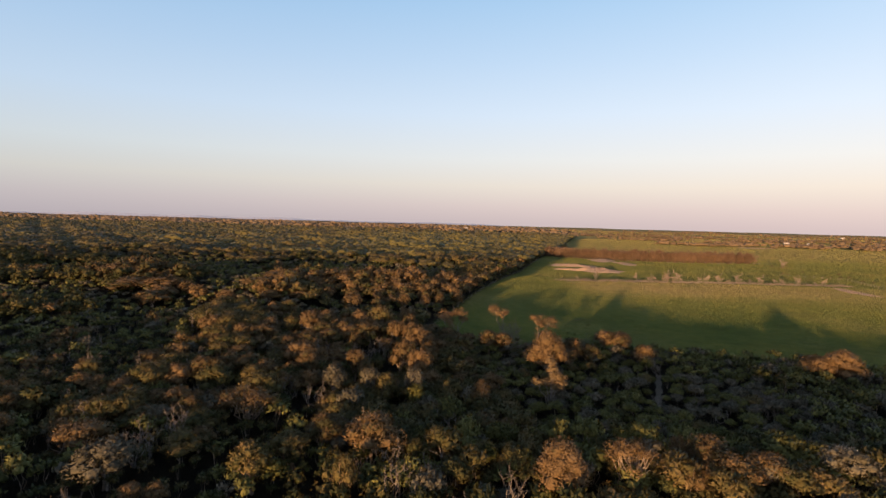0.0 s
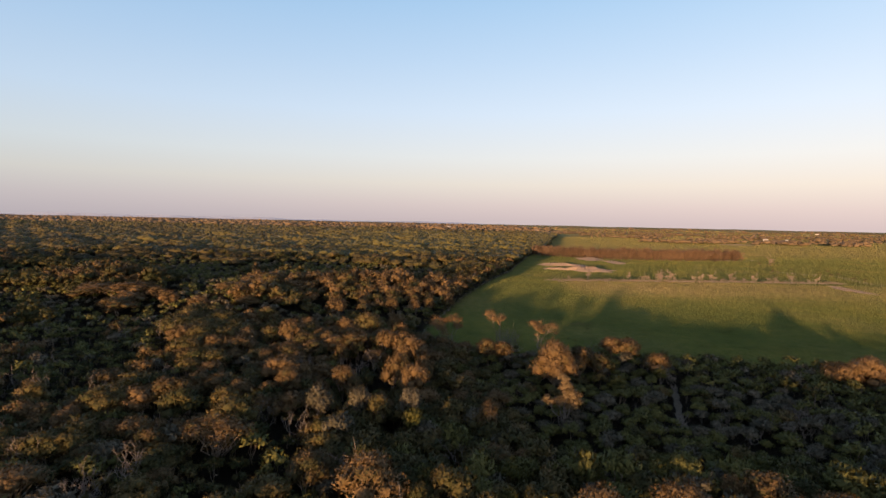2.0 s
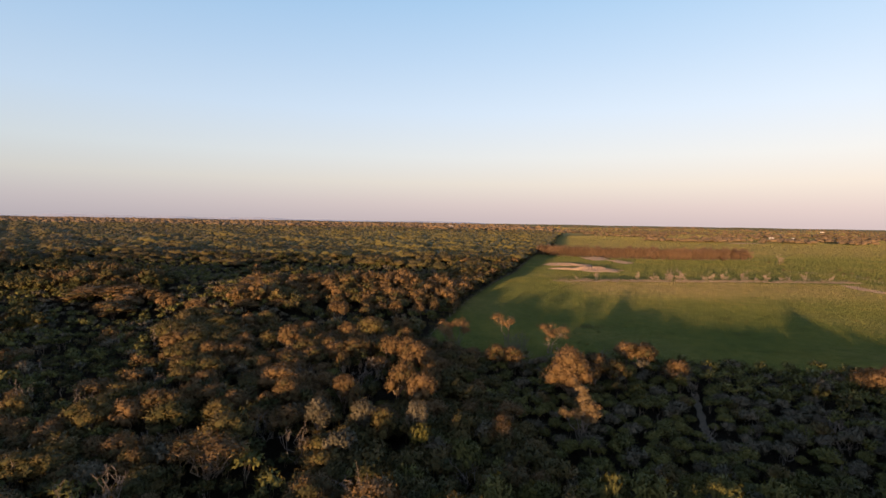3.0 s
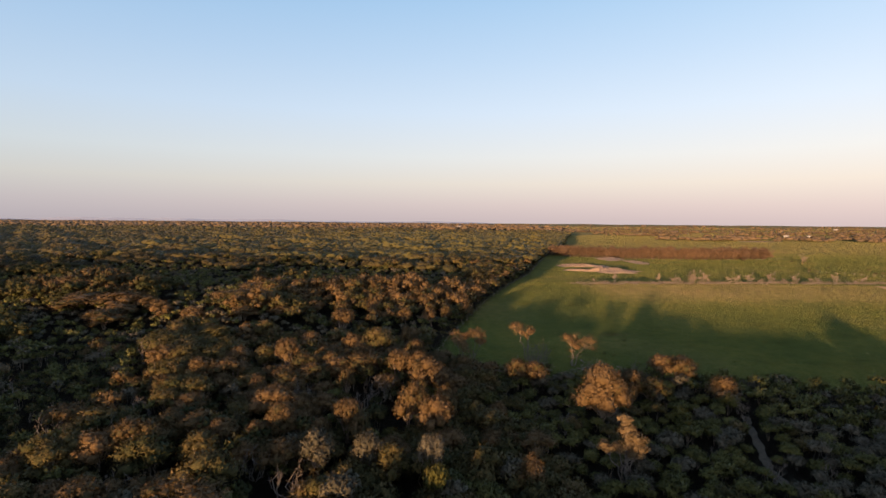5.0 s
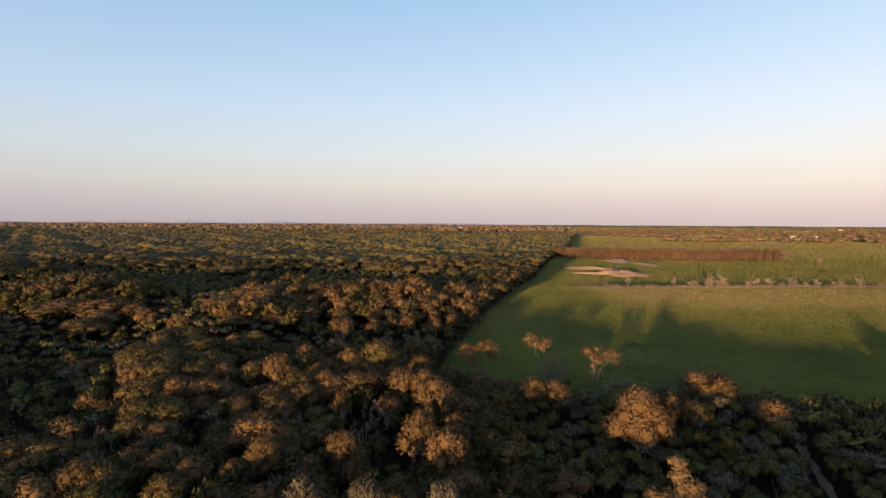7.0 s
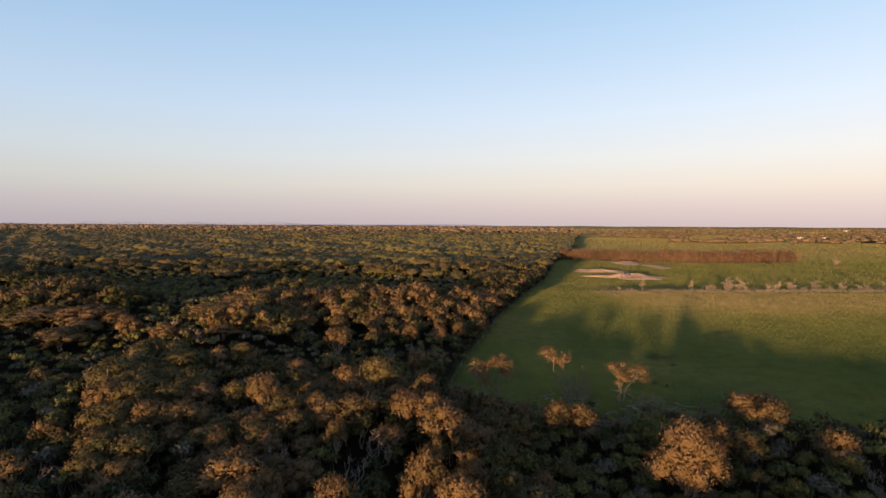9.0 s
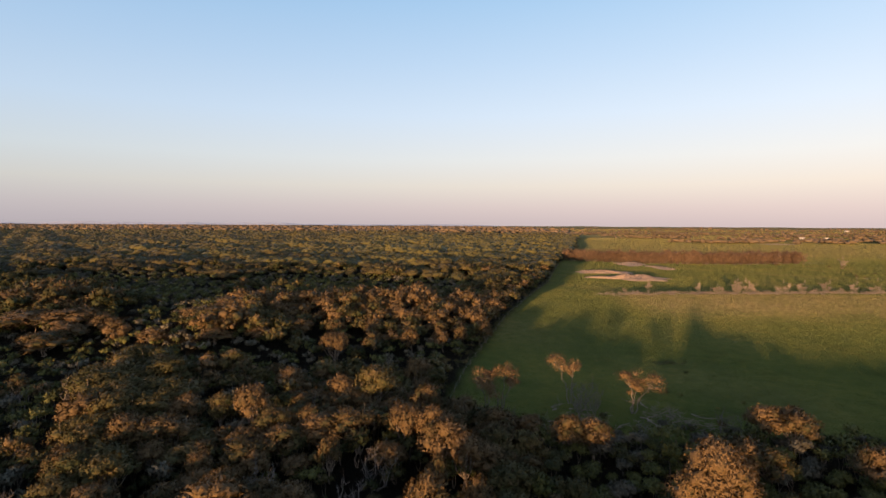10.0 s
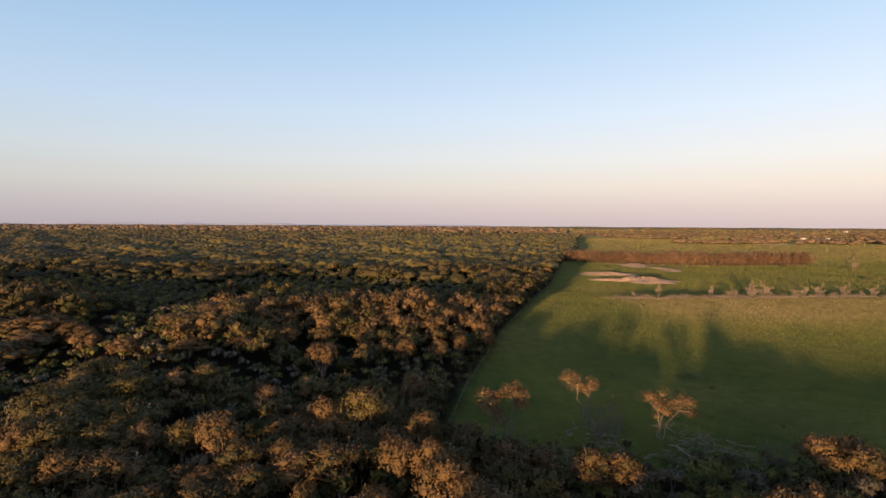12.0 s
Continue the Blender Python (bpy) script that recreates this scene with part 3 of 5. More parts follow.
BELT_OLIVE = [(-15.2, 132, 4, 3), (-54.3, 128, 1.9, 4), (-53.4, 132, 1.8, 4.1), (-47.6, 129, 1.5, 3.5), (-46.6, 133, 1.8, 2.8), (-37.1, 126, 2.3, 1.8), (-51.5, 119, 1.1, 3.4),
              (-44.2, 110, 0.9, 3.6), (-63.6, 152, 1.6, 5.7), (-63.8, 141, 1, 5.1), (-58.7, 147, 0.9, 4.5), (-53.4, 146, 1.1, 3), (-45, 151, 1.9, 2.8)]
DUNE_RUSSET_WEST = [(-129.3, 205, 5.1, 6.8), (-121, 203, 3.8, 5.4), (-113.5, 187, 1.4, 6.8), (-98.6, 174, -0.6, 5), (-103.9, 192, 1.9, 5.6), (-101.6, 194, 2.3, 4.5),
                    (-107.3, 210, 4.1, 4.3), (-93.7, 190, 1.9, 3), (-99.6, 182, 0.3, 4.2)]
DUNE_RUSSET_MIDDLE = [(-60.7, 204, 5.2, 4.2), (-65.1, 202, 4.2, 4.2), (-66, 192, 3.1, 4.3), (-59.9, 188, 2.4, 3.8), (-64.2, 180, 2, 3.4), (-58.1, 173, 0.8, 3.2), (-54.7, 182, 1.6, 3.3),
                      (-73.7, 194, 2.4, 2.7)]
DUNE_RUSSET_EAST = [(-47.6, 201, 3.2, 3.4), (-43.7, 211, 4.6, 2.7), (-40.5, 186, 1.8, 3), (-29.5, 193, 2.4, 2.6), (-27.4, 201, 3.7, 2.9), (-21.3, 204, 4.1, 3), (-16.7, 195, 3.1, 2.8),
                    (-11.9, 192, 3, 3), (-11, 205, 4.3, 2.3), (-6.6, 208, 4.3, 2.9), (0.6, 206, 3.8, 2.2), (4, 196, 3.1, 2), (5.4, 190, 2.5, 2), (11.5, 207, 4.1, 2.5),
                    (-4.6, 175, 1.8, 1.7), (6.2, 183, 1.9, 1.7), (-0.6, 179, 2, 1.5), (-12.1, 176, 1.9, 1.9), (-22.4, 184, 2.1, 2.2), (-32.7, 186, 1.9, 2.4)]
DUNE_OLIVE = [(-49.2, 177, 1.3, 2.9), (-86.8, 184, 1.6, 2.7), (-74.7, 177, 0.9, 2.8)]
RUSSET_TREES = FRONT_RUSSET + INNER_RUSSET + BELT_RUSSET + DUNE_RUSSET_WEST + DUNE_RUSSET_MIDDLE + DUNE_RUSSET_EAST
OLIVE_TREES = FRONT_OLIVE + INNER_OLIVE + BELT_OLIVE + DUNE_OLIVE
DENSE_TREES = FRONT_DENSE + INNER_DENSE
FAN_TREES = FRONT_FAN
GREY_TREES = FRONT_GREY + INNER_GREY
TREES = RUSSET_TREES + OLIVE_TREES + DENSE_TREES + FAN_TREES + GREY_TREES
THICKETS = [(-128, 211, 9), (-104, 203, 7), (-138, 203, 6), (-72, 214, 9), (-53, 199, 8), (-30, 206, 8), (-14, 208, 8), (1, 210, 6), (9, 212, 4), (-58, 139, 8), (-48, 140, 7), (-59, 176, 8), (-118, 205, 8), (-40, 205, 6)]
YELLOW_SPOTS = [(6.0, 70.2), (8.3, 65.9), (26.7, 70.4), (37.6, 68.4), (44.4, 63.9), (45.3, 60.1), (-2.4, 64.7), (-18.6, 56.4), (-22.6, 59.0), (33.0, 99.1), (5.1, 108.4), (34.1, 102.9), (44.7, 108.9), (5.4, 111.2), (-3.3, 82.9), (23.3, 116.5), (-58.3, 139.2), (-59.7, 157.7), (-13.3, 144.2)]

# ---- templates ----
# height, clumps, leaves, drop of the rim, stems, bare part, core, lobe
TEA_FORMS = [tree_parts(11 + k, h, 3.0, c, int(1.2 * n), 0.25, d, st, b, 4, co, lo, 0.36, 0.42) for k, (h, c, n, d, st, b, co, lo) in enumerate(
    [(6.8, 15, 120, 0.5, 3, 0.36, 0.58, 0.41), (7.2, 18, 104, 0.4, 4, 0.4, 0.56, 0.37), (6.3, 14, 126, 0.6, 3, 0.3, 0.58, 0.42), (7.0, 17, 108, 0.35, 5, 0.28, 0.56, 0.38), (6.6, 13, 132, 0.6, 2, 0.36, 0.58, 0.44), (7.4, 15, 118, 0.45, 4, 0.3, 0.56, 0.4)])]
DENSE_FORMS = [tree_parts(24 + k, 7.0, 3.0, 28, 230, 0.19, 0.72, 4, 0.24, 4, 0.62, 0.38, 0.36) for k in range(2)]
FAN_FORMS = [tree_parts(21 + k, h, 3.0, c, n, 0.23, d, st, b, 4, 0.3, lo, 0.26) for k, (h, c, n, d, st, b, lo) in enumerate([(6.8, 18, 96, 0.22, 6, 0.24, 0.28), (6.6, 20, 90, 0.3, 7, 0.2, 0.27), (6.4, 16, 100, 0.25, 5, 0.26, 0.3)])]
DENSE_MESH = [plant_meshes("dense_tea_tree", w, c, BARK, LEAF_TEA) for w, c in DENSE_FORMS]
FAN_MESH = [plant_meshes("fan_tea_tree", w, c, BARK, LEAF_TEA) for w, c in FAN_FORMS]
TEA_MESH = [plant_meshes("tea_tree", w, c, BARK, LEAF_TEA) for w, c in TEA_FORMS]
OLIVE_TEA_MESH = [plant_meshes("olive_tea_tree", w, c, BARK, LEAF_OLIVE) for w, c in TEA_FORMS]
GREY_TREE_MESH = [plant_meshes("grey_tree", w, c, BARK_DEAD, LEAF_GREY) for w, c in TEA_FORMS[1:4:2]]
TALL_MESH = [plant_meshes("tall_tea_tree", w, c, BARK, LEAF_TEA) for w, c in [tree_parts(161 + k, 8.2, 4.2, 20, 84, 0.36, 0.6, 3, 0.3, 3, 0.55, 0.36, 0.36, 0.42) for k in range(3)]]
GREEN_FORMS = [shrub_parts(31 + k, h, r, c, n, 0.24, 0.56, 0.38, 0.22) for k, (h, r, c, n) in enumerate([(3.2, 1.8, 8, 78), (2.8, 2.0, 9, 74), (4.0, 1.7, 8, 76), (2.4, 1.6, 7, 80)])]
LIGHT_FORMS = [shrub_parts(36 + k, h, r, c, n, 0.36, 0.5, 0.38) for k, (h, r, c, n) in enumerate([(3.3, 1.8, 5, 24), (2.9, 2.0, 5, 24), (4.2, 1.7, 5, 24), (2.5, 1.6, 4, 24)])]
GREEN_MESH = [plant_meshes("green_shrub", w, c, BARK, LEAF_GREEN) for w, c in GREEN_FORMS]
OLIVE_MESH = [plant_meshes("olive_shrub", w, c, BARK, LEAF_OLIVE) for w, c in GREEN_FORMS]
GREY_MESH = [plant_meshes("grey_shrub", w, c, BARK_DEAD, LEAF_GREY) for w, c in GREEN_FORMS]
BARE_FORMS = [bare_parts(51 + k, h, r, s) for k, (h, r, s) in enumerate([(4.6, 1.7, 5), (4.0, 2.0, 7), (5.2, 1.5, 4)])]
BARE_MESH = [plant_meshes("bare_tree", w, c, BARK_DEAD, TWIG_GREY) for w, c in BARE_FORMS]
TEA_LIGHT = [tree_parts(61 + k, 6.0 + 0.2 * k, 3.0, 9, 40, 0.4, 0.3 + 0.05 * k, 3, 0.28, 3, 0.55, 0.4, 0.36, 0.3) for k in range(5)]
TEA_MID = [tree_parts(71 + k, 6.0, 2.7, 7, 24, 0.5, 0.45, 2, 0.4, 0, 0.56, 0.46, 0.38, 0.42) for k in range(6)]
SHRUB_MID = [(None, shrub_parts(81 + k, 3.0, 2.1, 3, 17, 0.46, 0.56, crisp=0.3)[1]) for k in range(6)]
def far_form(seed, lobes, leaf_n, size, wide, base=1.0, crisp=0.1):
    """A far crown: low lobes over a broad base that closes the canopy."""
    g = np.random.default_rng(seed)
    crown = [blob(g, np.array([0, 0, 3.2]), np.array([5.7, 5.3, 1.9]), base, 0.45)]
    for k in range(lobes):
        a, q = k * 2.4 + g.random(), 0.55 * 4.8 * math.sqrt((k + 0.3) / lobes)
        c = np.array([q * math.cos(a), q * math.sin(a), 3.8 + 0.6 * g.random()])
        rad = np.array([wide, wide, 0.55 * wide]) * (0.8 + 0.4 * g.random())
        tone = 0.5 + g.normal(0, 0.12)
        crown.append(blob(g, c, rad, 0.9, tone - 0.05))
        if leaf_n:
            crown.append(leaves(g, c, rad, leaf_n, size, tone - 0.05, 0.0, 0.45, crisp=crisp))
    return None, join(crown)


FAR_FORMS = [far_form(91 + k, 5, 8, 0.7, 1.9, 0.95, 0.25) for k in range(6)]
CANOPY_FORMS = [far_form(291 + k, 8, 15, 0.6, 1.7, 0.85, 0.35) for k in range(6)]
FAR_PLAIN = [far_form(191 + k, 2, 0, 1.0, 2.4) for k in range(6)]
VFAR_FORMS = [(None, blob(np.random.default_rng(99 + k), np.array([0, 0, 2.6]), np.array([8.0, 6.0, 3.0]), 1.0, 0.5)) for k in range(4)]

# ---- trees that stand out, each a thing of its own ----
def place_tree(x, y, z, r, form, name, label, group, rise=0.5):
    """One tree whose crown of radius r has its middle at height z."""
    wm, cm, h = form
    g = float(ground_z(x, y))
    sz = min(max((z + 0.4 + rise * r - g) / h, 0.5), 1.55)
    m = pose(x, y, g - 0.05, rng.normal(0, 3), rng.normal(0, 3), rng.random() * 360) @ Matrix.Diagonal((r / 2.85, r / 2.85, sz, 1))
    plant(name, wm, cm, m, label, "tree", group)


TEA_TOP = [float(c[0][:, 2].max()) for _, c in TEA_FORMS]
for i, (x, y, z, r) in enumerate(RUSSET_TREES + OLIVE_TREES):
    russet = i < len(RUSSET_TREES)
    r *= 1.2 if 85 < y < 150 else 1.05
    if y > 170:
        wm, cm = TALL_MESH[i % 3]
        place_tree(x, y, z, r * 3.5 / 4.2, (wm, cm, 8.2), "tall_tea_tree", "tall full-crowned russet tea tree in a dune thicket", "tall tea trees of the dune thickets")
        continue
    for j in range(3 if r > 3.6 else 1):
        if r > 3.6:
            a = j * 2.1 + 0.7 * i
            qx, qy, q = x + 0.5 * r * math.cos(a), y + 0.5 * r * math.sin(a), 0.66 * r
        else:
            qx, qy, q = x, y, r
        k = (1, 3, 5)[(i + j) % 3] if y < 62 or 104 < y < 128 else (i + j) % 6
        place_tree(qx, qy, z, q, ((TEA_MESH if russet else OLIVE_TEA_MESH)[k] + (TEA_TOP[k],)), "tea_tree",
                   "umbrella-crowned tea tree with pale crooked stems and russet leaves" if russet else "umbrella-crowned tea tree with pale stems and olive-green leaves", "tea trees of the bush")
for i, (x, y, z, r) in enumerate(DENSE_TREES):
    place_tree(x, y, z, r, DENSE_MESH[i % 2] + (7.0,), "tea_tree", "full round-crowned tea tree with dense orange-brown leaves", "tea trees of the bush", 0.85)
for i, (x, y, z, r) in enumerate(FAN_TREES):
    place_tree(x, y, z, r, FAN_MESH[i % 3] + (6.8,), "tea_tree", "fan-shaped tea tree with bare pale stems and feathery russet crown", "tea trees of the bush")
for i, (x, y, z, r) in enumerate(GREY_TREES):
    place_tree(x, y, z, r, GREY_TREE_MESH[i % 2] + (7.0,), "grey_tree", "grey-mauve twiggy tree with sparse dull leaves", "grey trees of the bush")

YELLOW_MESH = [plant_meshes("yellow_shrub", *shrub_parts(131 + k, 4.4, 1.9, 10, 84, 0.22, 0.5, 0.38, 0.35), BARK, LEAF_YELLOW) for k in range(3)]
for x, y in YELLOW_SPOTS:
    wm, cm = YELLOW_MESH[rng.integers(3)]
    plant("yellow_shrub", wm, cm, stand(rng, x, y, 0.8 + 0.3 * rng.random()), "bright yellow-green leafy shrub among darker scrub", "shrub", "yellow-green shrubs of the bush")

for shrubs, meshes, name, label, group in ((RIDGE_GREEN, GREEN_MESH, "green_shrub", "large dense rounded green shrub on the front ridge", "green shrubs of the bush"),
                                           (RIDGE_YELLOW, YELLOW_MESH, "yellow_shrub", "bright yellow-green leafy shrub among darker scrub", "yellow-green shrubs of the bush")):
    for i, (x, y, z, r) in enumerate(shrubs):
        wm, cm = meshes[i % 3]
        g = float(ground_z(x, y))
        m = pose(x, y, g - 0.05, 0, 0, 70 * i) @ Matrix.Diagonal((r / 1.8, r / 1.8, max((z + 0.6 * r - g) / (3.2 if meshes is GREEN_MESH else 4.4), 0.5), 1))
        plant(name, wm, cm, m, label, "shrub", group)

# ---- random trees of the near bush ----
P = scatter(rng, -95, 66, 38, 150, 3.1, lambda x, y: in_bush(x, y))
want = 0.62 + 0.35 * hill_noise(P[:, 0], P[:, 1], 42, 0.4) - 0.75 * hollow(P[:, 0], P[:, 1]) + 0.4 * belt(P[:, 0], P[:, 1]) - 0.95 * low_right(P[:, 0], P[:, 1]) - 0.9 * under_belt(P[:, 0], P[:, 1])
P = P[rng.random(len(P)) < want]
P = far_from(P, TREES, 1.5, 0.8)
P = P[on_track(P[:, 0], P[:, 1]) > 3]
P = P[(P[:, 1] > 66) | (P[:, 0] < -12)]
P = P[np.argsort(np.hypot(P[:, 0], P[:, 1] - 60) + rng.uniform(0, 40, len(P)))]
near_tea, rest_tea = P[:250], P[250:]
for x, y in near_tea:
    olive = hill_noise(x, y, 31, 0.9) + 0.9 * rng.normal() > 0.15 + 0.5 * float(belt(x, y))
    wm, cm = (OLIVE_TEA_MESH if olive else TEA_MESH)[rng.integers(6)]
    s = (0.5 + 0.42 * rng.random() ** 1.5 + 0.14 * float(belt(x, y))) * (0.8 if y < 56 else 1.0)
    m = pose(x, y, float(ground_z(x, y)) - 0.05, rng.normal(0, 4), rng.normal(0, 4), rng.random() * 360) @ Matrix.Diagonal((s, s, (0.3 + 0.42 * s) * (0.85 + 0.3 * rng.random()), 1))
    plant("tea_tree", wm, cm, m, "tea tree with pale stems and dull olive leaves among scrub" if olive else "tea tree with pale stems and russet leaves among scrub", "tree", "tea trees of the bush")

# shrubs under and between them
P = scatter(rng, -95, 96, 36, 150, 2.45, lambda x, y: in_bush(x, y))
P = P[on_track(P[:, 0], P[:, 1]) > 1.7]
P = P[rng.random(len(P)) < 0.5 + 0.45 * np.maximum(np.maximum(low_right(P[:, 0], P[:, 1]), hollow(P[:, 0], P[:, 1])), (P[:, 1] < 66) & (P[:, 0] > -12))]
order = np.argsort(np.hypot(P[:, 0] - 22, P[:, 1] - 88))
green = hill_noise(P[:, 0], P[:, 1], 23, 2.2) + 1.2 * low_right(P[:, 0], P[:, 1]) + rng.normal(0, 0.5, len(P)) > 0.45
grey = rng.random(len(P)) < 0.08 + 0.1 * low_right(P[:, 0], P[:, 1]) + 0.08 * hill_noise(P[:, 0], P[:, 1], 17, 0.8) + 0.5 * np.exp(-((P[:, 0] - 60) / 11) ** 2 - ((P[:, 1] - 92) / 8) ** 2)
NG = [i for i in order if green[i] and not grey[i]]
NO = [i for i in order if not green[i] and not grey[i]]
NY = [i for i in order if grey[i]]
for name, ids, meshes, label, group in (("green_shrub", NG[:300], GREEN_MESH, "dense rounded dark green coastal shrub", "green shrubs of the bush"),
                                        ("olive_shrub", NO[:250], OLIVE_MESH, "dense rounded olive-brown coastal shrub", "olive shrubs of the bush"),
                                        ("grey_shrub", NY[:150], GREY_MESH, "twiggy grey-mauve half-leafless shrub", "grey shrubs of the bush")):
    for i in ids:
        x, y = P[i]
        wm, cm = meshes[rng.integers(4)]
        plant(name, wm, cm, stand(rng, x, y, ((0.65 if name == "green_shrub" else 0.85) + 0.5 * rng.random()) * (1 - 0.25 * float(low_right(x, y)) - 0.45 * float(under_belt(x, y)))), label, "shrub", group)


def spots(Q, lo, hi, forms, shift=0.12):
    Q = np.asarray(Q)
    return np.column_stack([Q[:, 0], Q[:, 1], lo + (hi - lo) * rng.random(len(Q)), rng.integers(0, forms, len(Q)), rng.normal(0, shift, len(Q))])


def shade_low(S):
    """Lower plants in the hollows."""
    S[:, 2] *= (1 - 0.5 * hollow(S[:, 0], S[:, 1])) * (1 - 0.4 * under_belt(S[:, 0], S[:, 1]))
    return S


mass("green_scrub", LIGHT_FORMS, spots(P[NG[300:]], 0.65, 1.15, 4), [LEAF_GREEN, BARK], "continuous dark green coastal scrub", "scrub", 1)
mass("olive_scrub", LIGHT_FORMS, shade_low(spots(P[NO[250:]], 0.8, 1.4, 4, 0.18)), [LEAF_OLIVE, BARK], "continuous olive-brown coastal scrub", "scrub", 2)
mass("grey_scrub", LIGHT_FORMS, spots(P[NY[150:]], 0.7, 1.2, 4, 0.18), [LEAF_GREY, BARK_DEAD], "twiggy grey-mauve scrub", "scrub", 12)
mass("tea_tree_thicket", TEA_LIGHT, spots(rest_tea, 0.5, 0.85, 5), [LEAF_TEA, BARK], "thicket of russet-leaved tea trees", "trees", 3)

# leafless grey trees
BARES = [(-48.4, 64.0), (-37.4, 62.4), (-34.1, 66.9), (-5.3, 57.1), (0.5, 55.4), (-9.4, 56.8), (17.7, 73.3), (17.1, 135.7), (38.3, 130.0), (21.5, 118.7), (-2.0, 127.5)]
Q = scatter(rng, -80, 84, 44, 140, 8.5, lambda x, y: in_bush(x, y))
Q = far_from(Q[rng.random(len(Q)) < 0.35], TREES, 3.5)
G = np.column_stack([rng.normal(56, 5, 18), rng.normal(88, 3.5, 18)])
for x, y in BARES + [tuple(q) for q in Q] + [tuple(q) for q in G]:
    wm, cm = BARE_MESH[rng.integers(3)]
    low = 0.62 if low_right(x, y) > 0.5 else 1.0
    plant("bare_tree", wm, cm, stand(rng, x, y, low * (0.75 + 0.35 * rng.random())), "leafless grey shrub tree with crooked limbs", "tree", "leafless trees of the bush", "twig_crown")

# behind the camera's start and out to the sides: plainer stands, added unseen to cast shade forward
P = scatter(rng, -105, 95, -50, 38, 6.0, lambda x, y: in_bush(x, y))
inner = (np.abs(P[:, 0]) < 45) & (P[:, 1] > 5)
mass("tea_tree_stand", TEA_MID, spots(P[inner], 0.5, 0.85, 6), [LEAF_TEA, BARK], "stand of russet-leaved tea trees", "trees", 4)
mass("tea_tree_stand", TEA_MID, spots(P[~inner], 0.7, 1.15, 6), [LEAF_TEA, BARK], "stand of russet-leaved tea trees", "trees", 19)
P = scatter(rng, -60, 60, -10, 38, 3.8, lambda x, y: in_bush(x, y))
mass("olive_scrub", SHRUB_MID, spots(P, 0.6, 1.1, 6), [LEAF_OLIVE, BARK], "olive scrub under tea trees", "scrub", 20)

# ---- the bush in the middle distance ----
P = np.concatenate([scatter(rng, -330, 70, 150, 330, 3.9, lambda x, y: in_bush(x, y) & (np.abs(x) < 0.95 * y + 20)), scatter(rng, -190, -95, 60, 150, 4.2, lambda x, y: in_bush(x, y))])
P = far_from(P, TREES, 0.6, 0.55)
hol = hollow(P[:, 0], P[:, 1])
thick = np.zeros(len(P))
for a, b, r in THICKETS:
    thick = np.maximum(thick, np.exp(-(np.hypot(P[:, 0] - a, P[:, 1] - b) / r) ** 2))
russet = 0.32 + 0.5 * hill_noise(P[:, 0], P[:, 1], 60, 0.9) + 1.2 * thick - 0.9 * hol - 0.35 * sstep(230, 300, P[:, 1]) + 0.25 * sstep(30, 8, field_edge(P[:, 1]) - P[:, 0]) + rng.normal(0, 0.25, len(P))
S = spots(P, 0.65, 1.15, 6, 0.14)
S[:, 2] *= 1 + 0.18 * hill_noise(P[:, 0], P[:, 1], 24, 1.5)
S[:, 2] *= 1 + 0.4 * thick - 0.35 * hol
S[:, 4] += 0.1 * sstep(90, 30, field_edge(P[:, 1]) - P[:, 0]) - 0.2 * sstep(-60, -110, P[:, 0]) - 0.08
low = hol > 0.42
a, b = (russet > 0.4) & ~low, (russet <= 0.4) & ~low
greyish = rng.random(len(P)) < 0.75
olive_far = ~low & (P[:, 1] > 272 + 25 * hill_noise(P[:, 0], P[:, 1], 60, 2.0)) & (rng.random(len(P)) < 0.85)
a, b = a & ~olive_far, b & ~olive_far
OF = S[olive_far]
OF = OF[rng.random(len(OF)) < 0.6]
OF[:, 2] *= 0.85
OF[:, 4] += -0.22 + 0.2 * sstep(-200, 20, OF[:, 0])
mass("olive_canopy", CANOPY_FORMS, OF, [LEAF_FAR, BARK], "yellow-olive closed bush canopy", "trees", 17)
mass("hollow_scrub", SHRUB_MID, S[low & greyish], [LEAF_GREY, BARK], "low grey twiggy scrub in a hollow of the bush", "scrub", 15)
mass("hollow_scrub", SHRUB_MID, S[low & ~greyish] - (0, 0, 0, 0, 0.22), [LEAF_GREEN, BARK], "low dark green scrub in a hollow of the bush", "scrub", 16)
mass("tea_tree_stand", TEA_MID, S[a], [LEAF_TEA, BARK], "stand of russet-leaved tea trees", "trees", 5)
mass("olive_stand", TEA_MID, S[b], [LEAF_OLIVE, BARK], "dense olive-green bush canopy", "trees", 6)

# undergrowth between those trees
P = np.concatenate([scatter(rng, -330, 70, 148, 335, 5.4, lambda x, y: in_bush(x, y) & (np.abs(x) < 0.95 * y + 20)), scatter(rng, -190, -95, 60, 150, 5.4, lambda x, y: in_bush(x, y))])
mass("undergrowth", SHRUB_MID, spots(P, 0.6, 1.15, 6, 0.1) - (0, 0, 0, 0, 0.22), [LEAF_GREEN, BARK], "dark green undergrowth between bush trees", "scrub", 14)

# low scrub along the fence
P = scatter(rng, -12, 90, 138, 430, 2.6, lambda x, y: (x < field_edge(y) - 0.4) & (x > field_edge(y) - 5.5))
mass("edge_scrub", LIGHT_FORMS, spots(P, 0.35, 0.75, 4, 0.2), [LEAF_OLIVE, BARK], "low grey-green scrub along the pasture fence", "scrub", 13)

